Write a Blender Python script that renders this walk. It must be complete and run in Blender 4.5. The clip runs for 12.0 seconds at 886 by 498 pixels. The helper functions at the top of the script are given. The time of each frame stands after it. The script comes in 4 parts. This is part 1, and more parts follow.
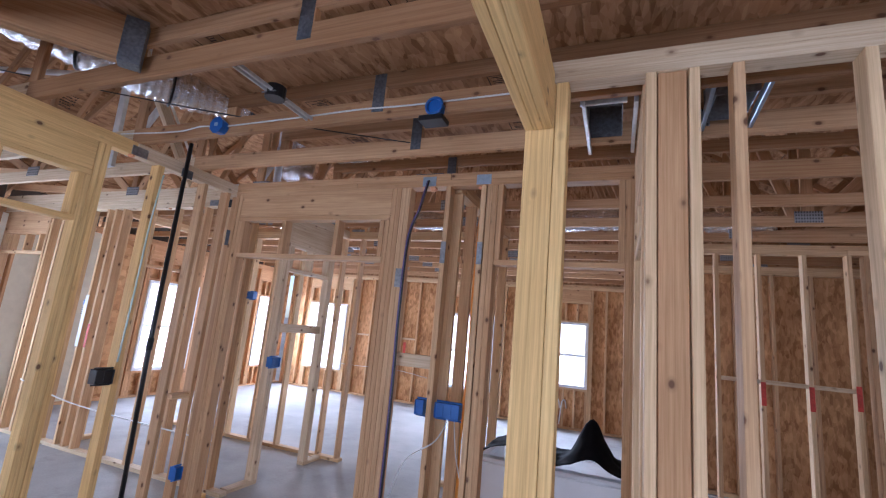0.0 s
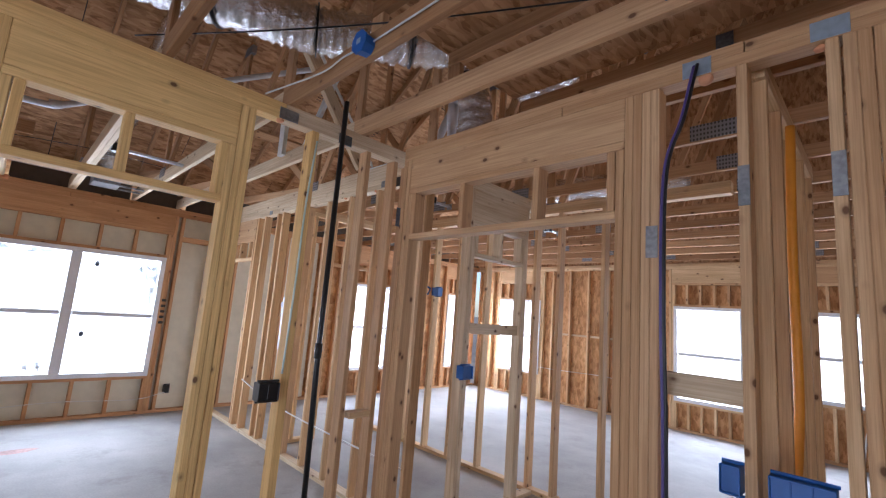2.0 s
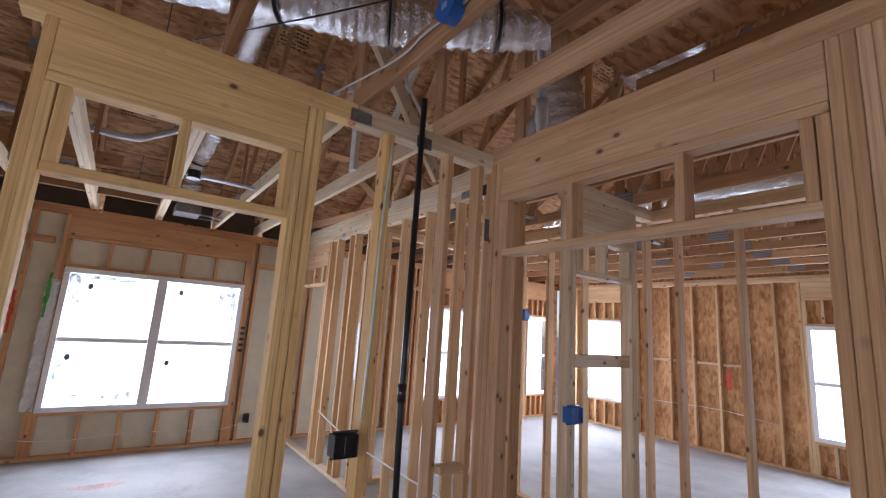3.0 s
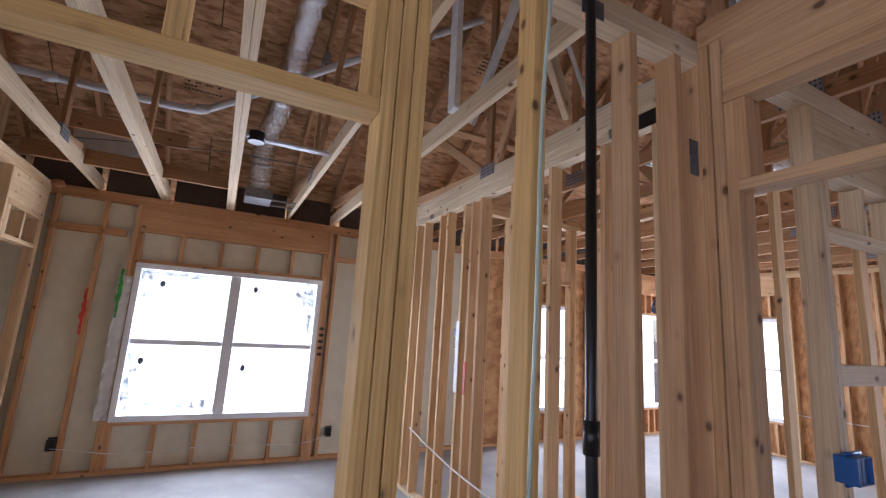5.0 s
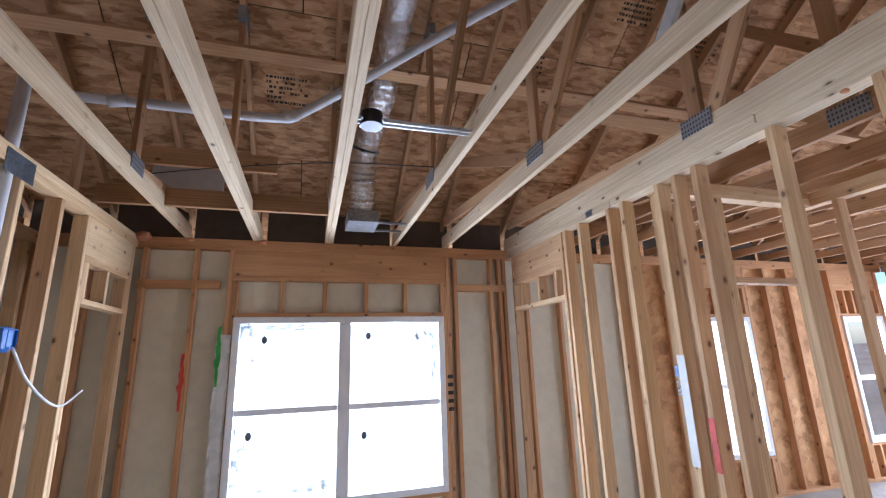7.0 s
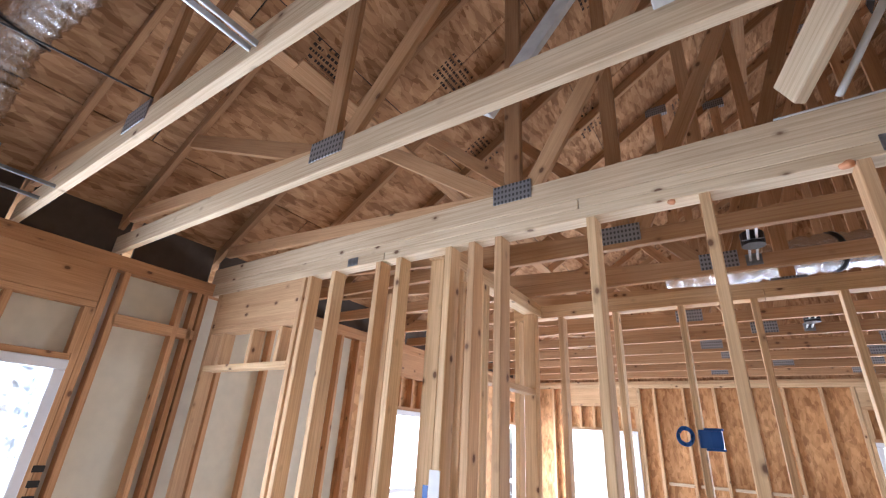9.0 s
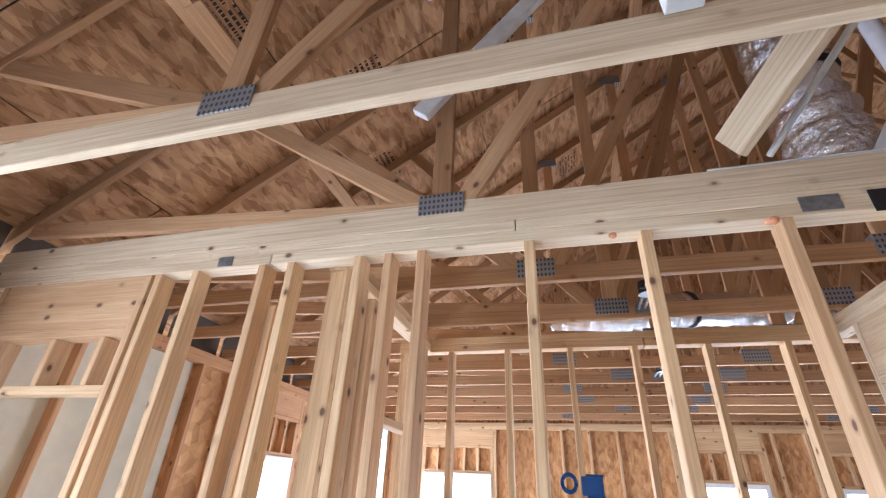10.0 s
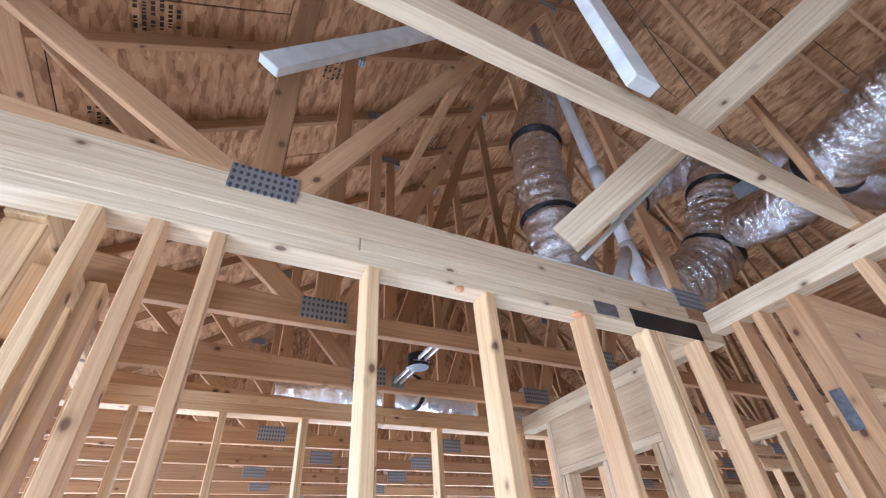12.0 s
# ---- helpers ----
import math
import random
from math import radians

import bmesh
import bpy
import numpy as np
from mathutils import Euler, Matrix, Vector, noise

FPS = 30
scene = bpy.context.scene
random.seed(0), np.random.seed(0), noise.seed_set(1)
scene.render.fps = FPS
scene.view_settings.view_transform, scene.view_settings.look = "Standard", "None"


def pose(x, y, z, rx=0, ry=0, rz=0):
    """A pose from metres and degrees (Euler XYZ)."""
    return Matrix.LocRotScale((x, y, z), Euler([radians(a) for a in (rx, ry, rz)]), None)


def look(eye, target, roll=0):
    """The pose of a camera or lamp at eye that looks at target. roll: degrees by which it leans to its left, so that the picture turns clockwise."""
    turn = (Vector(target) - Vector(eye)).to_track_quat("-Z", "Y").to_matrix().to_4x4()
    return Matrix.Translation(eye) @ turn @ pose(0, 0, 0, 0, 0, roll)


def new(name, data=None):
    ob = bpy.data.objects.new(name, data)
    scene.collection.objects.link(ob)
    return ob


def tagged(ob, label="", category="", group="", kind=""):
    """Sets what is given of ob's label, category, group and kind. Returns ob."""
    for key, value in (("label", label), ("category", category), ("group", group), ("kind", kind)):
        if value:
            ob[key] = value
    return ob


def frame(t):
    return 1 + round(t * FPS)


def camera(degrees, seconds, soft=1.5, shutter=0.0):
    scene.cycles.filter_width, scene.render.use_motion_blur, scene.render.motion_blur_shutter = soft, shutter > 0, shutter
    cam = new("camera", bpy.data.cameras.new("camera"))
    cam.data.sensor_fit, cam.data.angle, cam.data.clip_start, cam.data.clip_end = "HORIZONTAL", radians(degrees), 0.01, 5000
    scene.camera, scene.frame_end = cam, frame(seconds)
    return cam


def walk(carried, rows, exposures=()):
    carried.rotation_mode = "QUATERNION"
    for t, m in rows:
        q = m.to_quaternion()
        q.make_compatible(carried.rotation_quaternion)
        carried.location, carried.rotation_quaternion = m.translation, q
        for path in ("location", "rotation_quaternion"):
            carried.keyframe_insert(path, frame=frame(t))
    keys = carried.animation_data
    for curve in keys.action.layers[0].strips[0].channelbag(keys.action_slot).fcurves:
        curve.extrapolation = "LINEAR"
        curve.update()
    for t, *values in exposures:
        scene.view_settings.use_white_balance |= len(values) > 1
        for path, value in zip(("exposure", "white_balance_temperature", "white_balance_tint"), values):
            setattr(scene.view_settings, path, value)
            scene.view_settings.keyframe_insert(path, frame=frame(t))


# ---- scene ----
cam = camera(90.3, 12.0, soft=1.2)
PATH = [
    (0, (0.01, -0.016, 1.619), (-0.728, 1.806, 1.985), 5.3),
    (0.5, (-0.195, 0.317, 1.625), (-0.998, 2.112, 1.991), 7.4),
    (1, (-0.341, 0.557, 1.622), (-1.241, 2.307, 1.978), 4.7),
    (1.5, (-0.512, 0.802, 1.613), (-1.744, 2.344, 1.939), 4.1),
    (2, (-0.807, 0.945, 1.603), (-2.216, 2.334, 1.894), 4.4),
    (2.5, (-1.083, 1.035, 1.648), (-2.607, 2.294, 1.953), 3.9),
    (2.7, (-1.158, 1.075, 1.658), (-2.723, 2.277, 1.979), 4.1),
    (4.3, (-1.967, 1.406, 1.626), (-3.625, 2.438, 2.058), 2.8),
    (4.5, (-2.061, 1.394, 1.621), (-3.738, 2.402, 2.036), 3.3),
    (5, (-2.321, 1.418, 1.595), (-4.086, 2.291, 1.948), 3.5),
    (5.5, (-2.678, 1.412, 1.627), (-4.547, 2.03, 1.981), 3.4),
    (6, (-2.984, 1.303, 1.655), (-4.862, 1.864, 2.048), 3.0),
    (6.5, (-3.251, 1.206, 1.684), (-5.122, 1.765, 2.117), 0.2),
    (7, (-3.578, 1.252, 1.699), (-5.439, 1.814, 2.168), -1.8),
    (7.5, (-3.84, 1.341, 1.71), (-5.577, 2.19, 2.222), 0.3),
    (7.7, (-3.964, 1.377, 1.687), (-5.594, 2.389, 2.25), 2.4),
    (9.5, (-4.632, 1.636, 1.815), (-5.473, 3.245, 2.655), 2.9),
    (10, (-4.833, 1.74, 1.822), (-5.322, 3.428, 2.777), 2.7),
    (10.5, (-5.047, 1.843, 1.857), (-5.037, 3.558, 2.886), -0.7),
    (11, (-5.136, 1.936, 1.856), (-4.9, 3.597, 2.944), -2.1),
    (11.5, (-5.174, 2.076, 1.871), (-4.71, 3.602, 3.078), -6.8),
    (12, (-5.285, 2.191, 1.878), (-4.501, 3.567, 3.1), -4.9),
]
walk(cam, [(t, look(eye, target, roll)) for t, eye, target, roll in PATH],
     [(0.0, 0.5, 5150, 20), (0.5, 0.52, 5200, 20), (1.0, 0.76, 5100, 17), (1.5, 0.65, 5350, 18), (2.0, 0.27, 5550, 17), (2.5, 0.1, 5650, 18), (4.5, -0.08, 5650, 20), (5.0, -0.05, 5600, 20),
      (6.0, 0.22, 5350, 17), (7.5, 0.33, 5250, 15), (9.5, 0.76, 5650, 17), (10.0, 0.85, 5400, 14), (11.0, 0.88, 5000, 12), (11.5, 0.9, 5050, 13), (12.0, 1.08, 5000, 12)])

# ---- world and light ----
world = bpy.data.worlds.new("overcast_sky")
scene.world = world
world.use_nodes = True
wn = world.node_tree.nodes
sky = wn.new("ShaderNodeTexSky")
sky.sky_type = "NISHITA"
sky.sun_disc = False
sky.sun_elevation, sky.sun_rotation = radians(48), radians(200)
world.node_tree.links.new(sky.outputs[0], wn["Background"].inputs[0])
wn["Background"].inputs[1].default_value = 0.15
sun = new("sun", bpy.data.lights.new("sun", "SUN"))
sun.data.energy, sun.data.angle, sun.data.color = 1.2, radians(12), (1.0, 0.96, 0.9)
sun.matrix_world = look((-4, -20, 22), (0, 0, 0))
SKYLIGHT = 36.0


def window_light(eye, aim, w, h, gain=1.0):
    """Daylight that comes in through one opening."""
    ob = new("window_daylight", bpy.data.lights.new("window_daylight", "AREA"))
    ob.data.shape, ob.data.size, ob.data.size_y = "RECTANGLE", w, h
    ob.data.energy, ob.data.color = SKYLIGHT * w * h * gain, (0.88, 0.95, 1.0)
    ob.matrix_world = look(eye, aim)


# ---- materials ----
def material(name):
    m = bpy.data.materials.new(name)
    m.use_nodes = True
    t = m.node_tree
    return m, t, t.nodes["Principled BSDF"]


def node(t, kind, **values):
    n = t.nodes.new(kind)
    for key, value in values.items():
        n.inputs[key].default_value = value
    return n


def ramp(t, source, stops):
    r = t.nodes.new("ShaderNodeValToRGB")
    els = r.color_ramp.elements
    while len(els) < len(stops):
        els.new(0.5)
    for e, (p, c) in zip(els, stops):
        e.position, e.color = p, (*c, 1) if len(c) == 3 else c
    t.links.new(source, r.inputs[0])
    return r.outputs[0]


def mix(t, fac, a, b, blend="MIX"):
    n = t.nodes.new("ShaderNodeMix")
    n.data_type, n.blend_type = "RGBA", blend
    for socket, v in ((n.inputs[0], fac), (n.inputs[6], a), (n.inputs[7], b)):
        if hasattr(v, "links"):
            t.links.new(v, socket)
        else:
            socket.default_value = v if isinstance(v, float) else (*v, 1)
    return n.outputs[2]


def coords(t, scale, shift=True):
    """Object coordinates, shifted by a random amount for each piece."""
    tc = t.nodes.new("ShaderNodeTexCoord")
    mp = t.nodes.new("ShaderNodeMapping")
    mp.inputs["Scale"].default_value = scale
    out = tc.outputs["Object"]
    if shift:
        info = t.nodes.new("ShaderNodeObjectInfo")
        mul = t.nodes.new("ShaderNodeVectorMath")
        mul.operation = "MULTIPLY_ADD"
        t.links.new(info.outputs["Random"], mul.inputs[0])
        mul.inputs[1].default_value = (37.0, 53.0, 71.0)
        t.links.new(out, mul.inputs[2])
        out = mul.outputs[0]
    t.links.new(out, mp.inputs[0])
    return mp.outputs[0]


def bump(t, bsdf, height, strength, distance=0.01):
    b = node(t, "ShaderNodeBump", Strength=strength, Distance=distance)
    t.links.new(height, b.inputs["Height"])
    t.links.new(b.outputs[0], bsdf.inputs["Normal"])


def lumber_material(name, pale, tan, dark, knots=(0.13, 0.06, 0.03)):
    """Sawn softwood; the grain runs along each board's local x."""
    m, t, b = material(name)
    info = t.nodes.new("ShaderNodeObjectInfo")
    base = ramp(t, info.outputs["Random"], [(0.0, pale), (0.55, tan), (1.0, dark)])
    wave = node(t, "ShaderNodeTexWave", Scale=1.0, Distortion=11.0, Detail=3.0)
    wave.inputs["Detail Scale"].default_value = 0.6
    wave.bands_direction = "Y"
    t.links.new(coords(t, (0.5, 11.0, 11.0)), wave.inputs[0])
    fine = node(t, "ShaderNodeTexNoise", Scale=1.0, Detail=6.0, Roughness=0.65)
    t.links.new(coords(t, (3.0, 130.0, 130.0)), fine.inputs[0])
    blot = node(t, "ShaderNodeTexNoise", Scale=1.0, Detail=3.0)
    t.links.new(coords(t, (1.3, 6.0, 6.0)), blot.inputs[0])
    c = mix(t, 0.24, base, ramp(t, wave.outputs[0], [(0.0, (0.62, 0.5, 0.4)), (0.45, (0.95, 0.92, 0.88)), (1.0, (1, 1, 1))]), "MULTIPLY")
    c = mix(t, 0.8, c, ramp(t, fine.outputs[0], [(0.3, (0.7, 0.62, 0.55)), (0.6, (1, 1, 1))]), "MULTIPLY")
    c = mix(t, 0.6, c, ramp(t, blot.outputs[0], [(0.3, (0.72, 0.66, 0.6)), (0.62, (1, 1, 1))]), "MULTIPLY")
    vor = node(t, "ShaderNodeTexVoronoi", Scale=1.0)
    t.links.new(coords(t, (6.0, 9.0, 9.0)), vor.inputs[0])
    c = mix(t, ramp(t, vor.outputs["Distance"], [(0.075, (0.95, 0.95, 0.95)), (0.115, (0.3, 0.3, 0.3)), (0.2, (0, 0, 0))]), c, knots)
    t.links.new(c, b.inputs["Base Color"])
    b.inputs["Roughness"].default_value = 0.72
    b.inputs["Specular IOR Level"].default_value = 0.25
    bump(t, b, fine.outputs[0], 0.25, 0.004)
    return m


def osb_material(name, light, mid, dark):
    """Oriented strand board: overlapping flakes in several directions."""
    m, t, b = material(name)
    warp = node(t, "ShaderNodeTexNoise", Scale=5.0, Detail=2.0)
    pos = coords(t, (1, 1, 1))
    t.links.new(pos, warp.inputs[0])
    cols = []
    for turn, s in ((0.35, (26, 8, 10)), (-0.45, (22, 7, 10)), (1.3, (30, 10, 10))):
        mp = t.nodes.new("ShaderNodeMapping")
        mp.inputs["Rotation"].default_value = (0, 0, turn)
        mp.inputs["Scale"].default_value = s
        t.links.new(pos, mp.inputs[0])
        v = node(t, "ShaderNodeTexVoronoi", Scale=1.0)
        t.links.new(mp.outputs[0], v.inputs[0])
        sep = t.nodes.new("ShaderNodeSeparateColor")
        t.links.new(v.outputs["Color"], sep.inputs[0])
        cols.append(sep.outputs[0])
    a = mix(t, 0.5, cols[0], cols[1])
    a = mix(t, 0.35, a, cols[2])
    big = node(t, "ShaderNodeTexNoise", Scale=1.4, Detail=4.0)
    t.links.new(pos, big.inputs[0])
    c = ramp(t, a, [(0.2, dark), (0.5, mid), (0.85, light)])
    c = mix(t, 0.6, c, ramp(t, big.outputs[0], [(0.3, (0.6, 0.52, 0.46)), (0.6, (1, 1, 1))]), "MULTIPLY")
    t.links.new(c, b.inputs["Base Color"])
    b.inputs["Roughness"].default_value = 0.8
    b.inputs["Specular IOR Level"].default_value = 0.2
    bump(t, b, a, 0.35, 0.004)
    return m


def plain_material(name, colour, rough=0.6, metal=0.0, grain=40.0, vary=0.25, relief=0.1):
    m, t, b = material(name)
    n = node(t, "ShaderNodeTexNoise", Scale=grain, Detail=5.0)
    pos = coords(t, (1, 1, 1))
    t.links.new(pos, n.inputs[0])
    big = node(t, "ShaderNodeTexNoise", Scale=grain / 12, Detail=3.0)
    t.links.new(pos, big.inputs[0])
    d = 1.0 - vary
    c = mix(t, 1.0, colour, ramp(t, n.outputs[0], [(0.3, (d, d, d)), (0.65, (1, 1, 1))]), "MULTIPLY")
    c = mix(t, 1.0, c, ramp(t, big.outputs[0], [(0.3, (d, d, d)), (0.6, (1, 1, 1))]), "MULTIPLY")
    t.links.new(c, b.inputs["Base Color"])
    b.inputs["Roughness"].default_value, b.inputs["Metallic"].default_value = rough, metal
    if relief:
        bump(t, b, n.outputs[0], relief, 0.004)
    return m


def concrete_material():
    m, t, b = material("slab_concrete")
    pos = coords(t, (1, 1, 1), False)
    big = node(t, "ShaderNodeTexNoise", Scale=0.9, Detail=6.0, Roughness=0.6)
    fine = node(t, "ShaderNodeTexNoise", Scale=60.0, Detail=5.0)
    stain = node(t, "ShaderNodeTexNoise", Scale=2.3, Detail=7.0, Roughness=0.7)
    for n in (big, fine, stain):
        t.links.new(pos, n.inputs[0])
    c = ramp(t, big.outputs[0], [(0.3, (0.27, 0.265, 0.26)), (0.65, (0.48, 0.47, 0.455))])
    c = mix(t, 0.5, c, ramp(t, fine.outputs[0], [(0.3, (0.75, 0.74, 0.72)), (0.7, (1, 1, 1))]), "MULTIPLY")
    c = mix(t, ramp(t, stain.outputs[0], [(0.56, (0, 0, 0)), (0.7, (0.6, 0.6, 0.6))]), c, (0.24, 0.22, 0.2))
    t.links.new(c, b.inputs["Base Color"])
    b.inputs["Roughness"].default_value = 0.75
    bump(t, b, fine.outputs[0], 0.15, 0.004)
    return m


STUD = lumber_material("stud_pine", (0.810, 0.608, 0.363), (0.745, 0.518, 0.290), (0.662, 0.437, 0.244))
YELLOW = lumber_material("yellow_pine", (0.92, 0.66, 0.29), (0.90, 0.63, 0.265), (0.87, 0.59, 0.245))
ROSY = lumber_material("rosy_fir", (0.699, 0.470, 0.264), (0.644, 0.413, 0.218), (0.570, 0.348, 0.178))
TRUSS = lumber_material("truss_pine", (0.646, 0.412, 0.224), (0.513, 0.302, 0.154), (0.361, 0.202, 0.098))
AMBER = lumber_material("amber_fir", (0.699, 0.421, 0.218), (0.644, 0.365, 0.178), (0.570, 0.308, 0.145))
PALE = lumber_material("pale_pine", (0.773, 0.645, 0.452), (0.736, 0.602, 0.421), (0.681, 0.533, 0.351))
# same board twice: attic shade darkens the roof colour, window light brightens the wall's
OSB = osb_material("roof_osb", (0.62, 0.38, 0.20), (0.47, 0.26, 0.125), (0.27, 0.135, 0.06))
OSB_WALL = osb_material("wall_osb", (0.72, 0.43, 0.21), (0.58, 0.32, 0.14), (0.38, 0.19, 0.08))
FOAM = plain_material("cream_insulation", (0.74, 0.69, 0.55), 0.9, 0, 9.0, 0.1)
CONCRETE = concrete_material()
VINYL = plain_material("white_vinyl", (0.82, 0.83, 0.85), 0.35, 0, 20.0, 0.04, 0)
BLUE = plain_material("blue_plastic", (0.02, 0.12, 0.42), 0.4, 0, 30.0, 0.1, 0)
BLACK = plain_material("black_plastic", (0.012, 0.012, 0.014), 0.35, 0, 30.0, 0.2)
STEEL = plain_material("galvanised_steel", (0.42, 0.44, 0.46), 0.42, 0.85, 50.0, 0.35)
DARKSTEEL = plain_material("dull_plate_steel", (0.2, 0.22, 0.25), 0.5, 0.7, 60.0, 0.4)
BRIGHT = plain_material("bright_galvanised", (0.72, 0.73, 0.75), 0.35, 0.4, 40.0, 0.2)
PVC = plain_material("grey_white_pipe", (0.66, 0.66, 0.68), 0.4, 0, 15.0, 0.12, 0)
ORANGE = plain_material("orange_cable_jacket", (0.8, 0.32, 0.02), 0.5, 0, 20.0, 0.1, 0)
WIRE = plain_material("white_cable_jacket", (0.72, 0.72, 0.7), 0.5, 0, 20.0, 0.1, 0)
RED = plain_material("red_spray_paint", (0.75, 0.07, 0.04), 0.6, 0, 60.0, 0.35)
GREEN = plain_material("green_spray_paint", (0.08, 0.5, 0.08), 0.6, 0, 60.0, 0.35)
BOARD = plain_material("grey_brown_board", (0.42, 0.37, 0.31), 0.9, 0, 8.0, 0.15)
BAFFLE = plain_material("brown_baffle_board", (0.12, 0.095, 0.075), 0.9, 0, 12.0, 0.2)
TUBWHITE = plain_material("white_acrylic", (0.8, 0.81, 0.83), 0.2, 0, 10.0, 0.03, 0)
INK = plain_material("worn_black_ink", (0.06, 0.04, 0.03), 0.9, 0, 90.0, 0.6)
PURPLE = plain_material("purple_cable_jacket", (0.09, 0.06, 0.22), 0.45, 0, 20.0, 0.1, 0)
PALEGREEN = plain_material("pale_green_cable", (0.55, 0.66, 0.58), 0.5, 0, 20.0, 0.1, 0)
BLUEPLATE = plain_material("bluish_steel", (0.42, 0.52, 0.62), 0.4, 0.5, 30.0, 0.2, 0)
WHITEWASH = plain_material("whitewashed_board", (0.78, 0.78, 0.76), 0.7, 0, 18.0, 0.18)
SHEET = plain_material("black_sheet", (0.005, 0.005, 0.006), 0.85, 0, 20.0, 0.2)
SHEET.node_tree.nodes["Principled BSDF"].inputs["Specular IOR Level"].default_value = 0.1
FOAMORANGE = plain_material("orange_fire_foam", (0.78, 0.36, 0.18), 0.8, 0, 30.0, 0.2, 0.4)
FADED = plain_material("faded_pink_paint", (0.62, 0.40, 0.35), 0.8, 0, 40.0, 0.35)
GROUND = plain_material("bare_soil", (0.35, 0.29, 0.22), 0.95, 0, 0.8, 0.3)


def foil_material():
    m, t, b = material("foil_duct_wrap")
    n = node(t, "ShaderNodeTexNoise", Scale=22.0, Detail=5.0, Roughness=0.6)
    t.links.new(coords(t, (1, 1, 1)), n.inputs[0])
    b.inputs["Base Color"].default_value = (0.82, 0.82, 0.84, 1)
    b.inputs["Metallic"].default_value, b.inputs["Roughness"].default_value = 1.0, 0.24
    bump(t, b, n.outputs[0], 0.9, 0.03)
    return m


FOIL = foil_material()


def waffle_material():
    """Toothed steel truss plate: rows of punched slots."""
    m, t, b = material("toothed_plate_steel")
    pos = coords(t, (1, 1, 1), False)
    waves = []
    for d, s_ in (("X", 16.0), ("Z", 11.0)):
        w = node(t, "ShaderNodeTexWave", Scale=s_, Distortion=0.0)
        w.bands_direction = d
        t.links.new(pos, w.inputs[0])
        waves.append(w.outputs[0])
    a = mix(t, 1.0, waves[0], waves[1], "MULTIPLY")
    c = ramp(t, a, [(0.3, (0.33, 0.33, 0.34)), (0.45, (0.1, 0.1, 0.105))])
    t.links.new(c, b.inputs["Base Color"])
    b.inputs["Metallic"].default_value, b.inputs["Roughness"].default_value = 0.6, 0.45
    bump(t, b, a, -0.6, 0.006)
    return m


WAFFLE = waffle_material()


def glass_material():
    m, t, b = material("window_glass")
    g = t.nodes.new("ShaderNodeBsdfTransparent")
    s = t.nodes.new("ShaderNodeBsdfGlossy")
    s.inputs["Roughness"].default_value = 0.03
    x = t.nodes.new("ShaderNodeMixShader")
    x.inputs[0].default_value = 0.06
    t.links.new(g.outputs[0], x.inputs[1])
    t.links.new(s.outputs[0], x.inputs[2])
    t.links.new(x.outputs[0], t.nodes["Material Output"].inputs[0])
    return m


GLASS = glass_material()


def film_material():
    """Thin milky plastic film, partly see-through and wrinkled."""
    m, t, b = material("milky_film")
    n = node(t, "ShaderNodeTexNoise", Scale=18.0, Detail=5.0)
    t.links.new(coords(t, (1, 1, 1)), n.inputs[0])
    tr = t.nodes.new("ShaderNodeBsdfTransparent")
    tl = t.nodes.new("ShaderNodeBsdfDiffuse")
    tl.inputs[0].default_value = (0.6, 0.68, 0.75, 1)
    x = t.nodes.new("ShaderNodeMixShader")
    t.links.new(ramp(t, n.outputs[0], [(0.38, (0.3, 0.3, 0.3)), (0.62, (1, 1, 1))]), x.inputs[0])
    t.links.new(tr.outputs[0], x.inputs[1])
    t.links.new(tl.outputs[0], x.inputs[2])
    t.links.new(x.outputs[0], t.nodes["Material Output"].inputs[0])
    return m


THINFILM = film_material()



def haze_material():
    m, t, b = material("white_overcast_glow")
    b.inputs["Base Color"].default_value = (0.8, 0.8, 0.8, 1)
    b.inputs["Emission Color"].default_value = (0.95, 0.98, 1.0, 1)
    b.inputs["Emission Strength"].default_value = 1.6
    return m


HAZE = haze_material()

# ---- building blocks ----
MESHES = {}


def box_mesh(l, w, h, mat, edge=0.003):
    """A box with eased edges, centred, its length along x; alike boxes share one mesh."""
    key = (round(l, 3), round(w, 3), round(h, 3), mat.name, edge)
    if key not in MESHES:
        bm = bmesh.new()
        bmesh.ops.create_cube(bm, size=1)
        bmesh.ops.scale(bm, vec=(l, w, h), verts=bm.verts)
        if edge:
            bmesh.ops.bevel(bm, geom=bm.edges[:], offset=min(edge, l / 3, w / 3, h / 3), segments=1, affect="EDGES")
        me = bpy.data.meshes.new("piece")
        bm.to_mesh(me)
        bm.free()
        me.materials.append(mat)
        MESHES[key] = me
    return MESHES[key]


def part(name, bm, mat, parent, label="", smooth=False):
    me = bpy.data.meshes.new(name)
    bm.to_mesh(me)
    bm.free()
    me.materials.append(mat)
    if smooth:
        me.polygons.foreach_set("use_smooth", [True] * len(me.polygons))
    ob = new(name, me)
    if parent:
        ob.parent = parent
        ob.matrix_parent_inverse = parent.matrix_world.inverted() if parent.parent else parent.matrix_basis.inverted()
    if label:
        ob["label"] = label
    return ob


def place(name, me, m, parent=None, label=""):
    ob = new(name, me)
    ob.matrix_basis = m
    if parent:
        ob.parent = parent
        ob.matrix_parent_inverse = parent.matrix_basis.inverted()
    if label:
        ob["label"] = label
    return ob


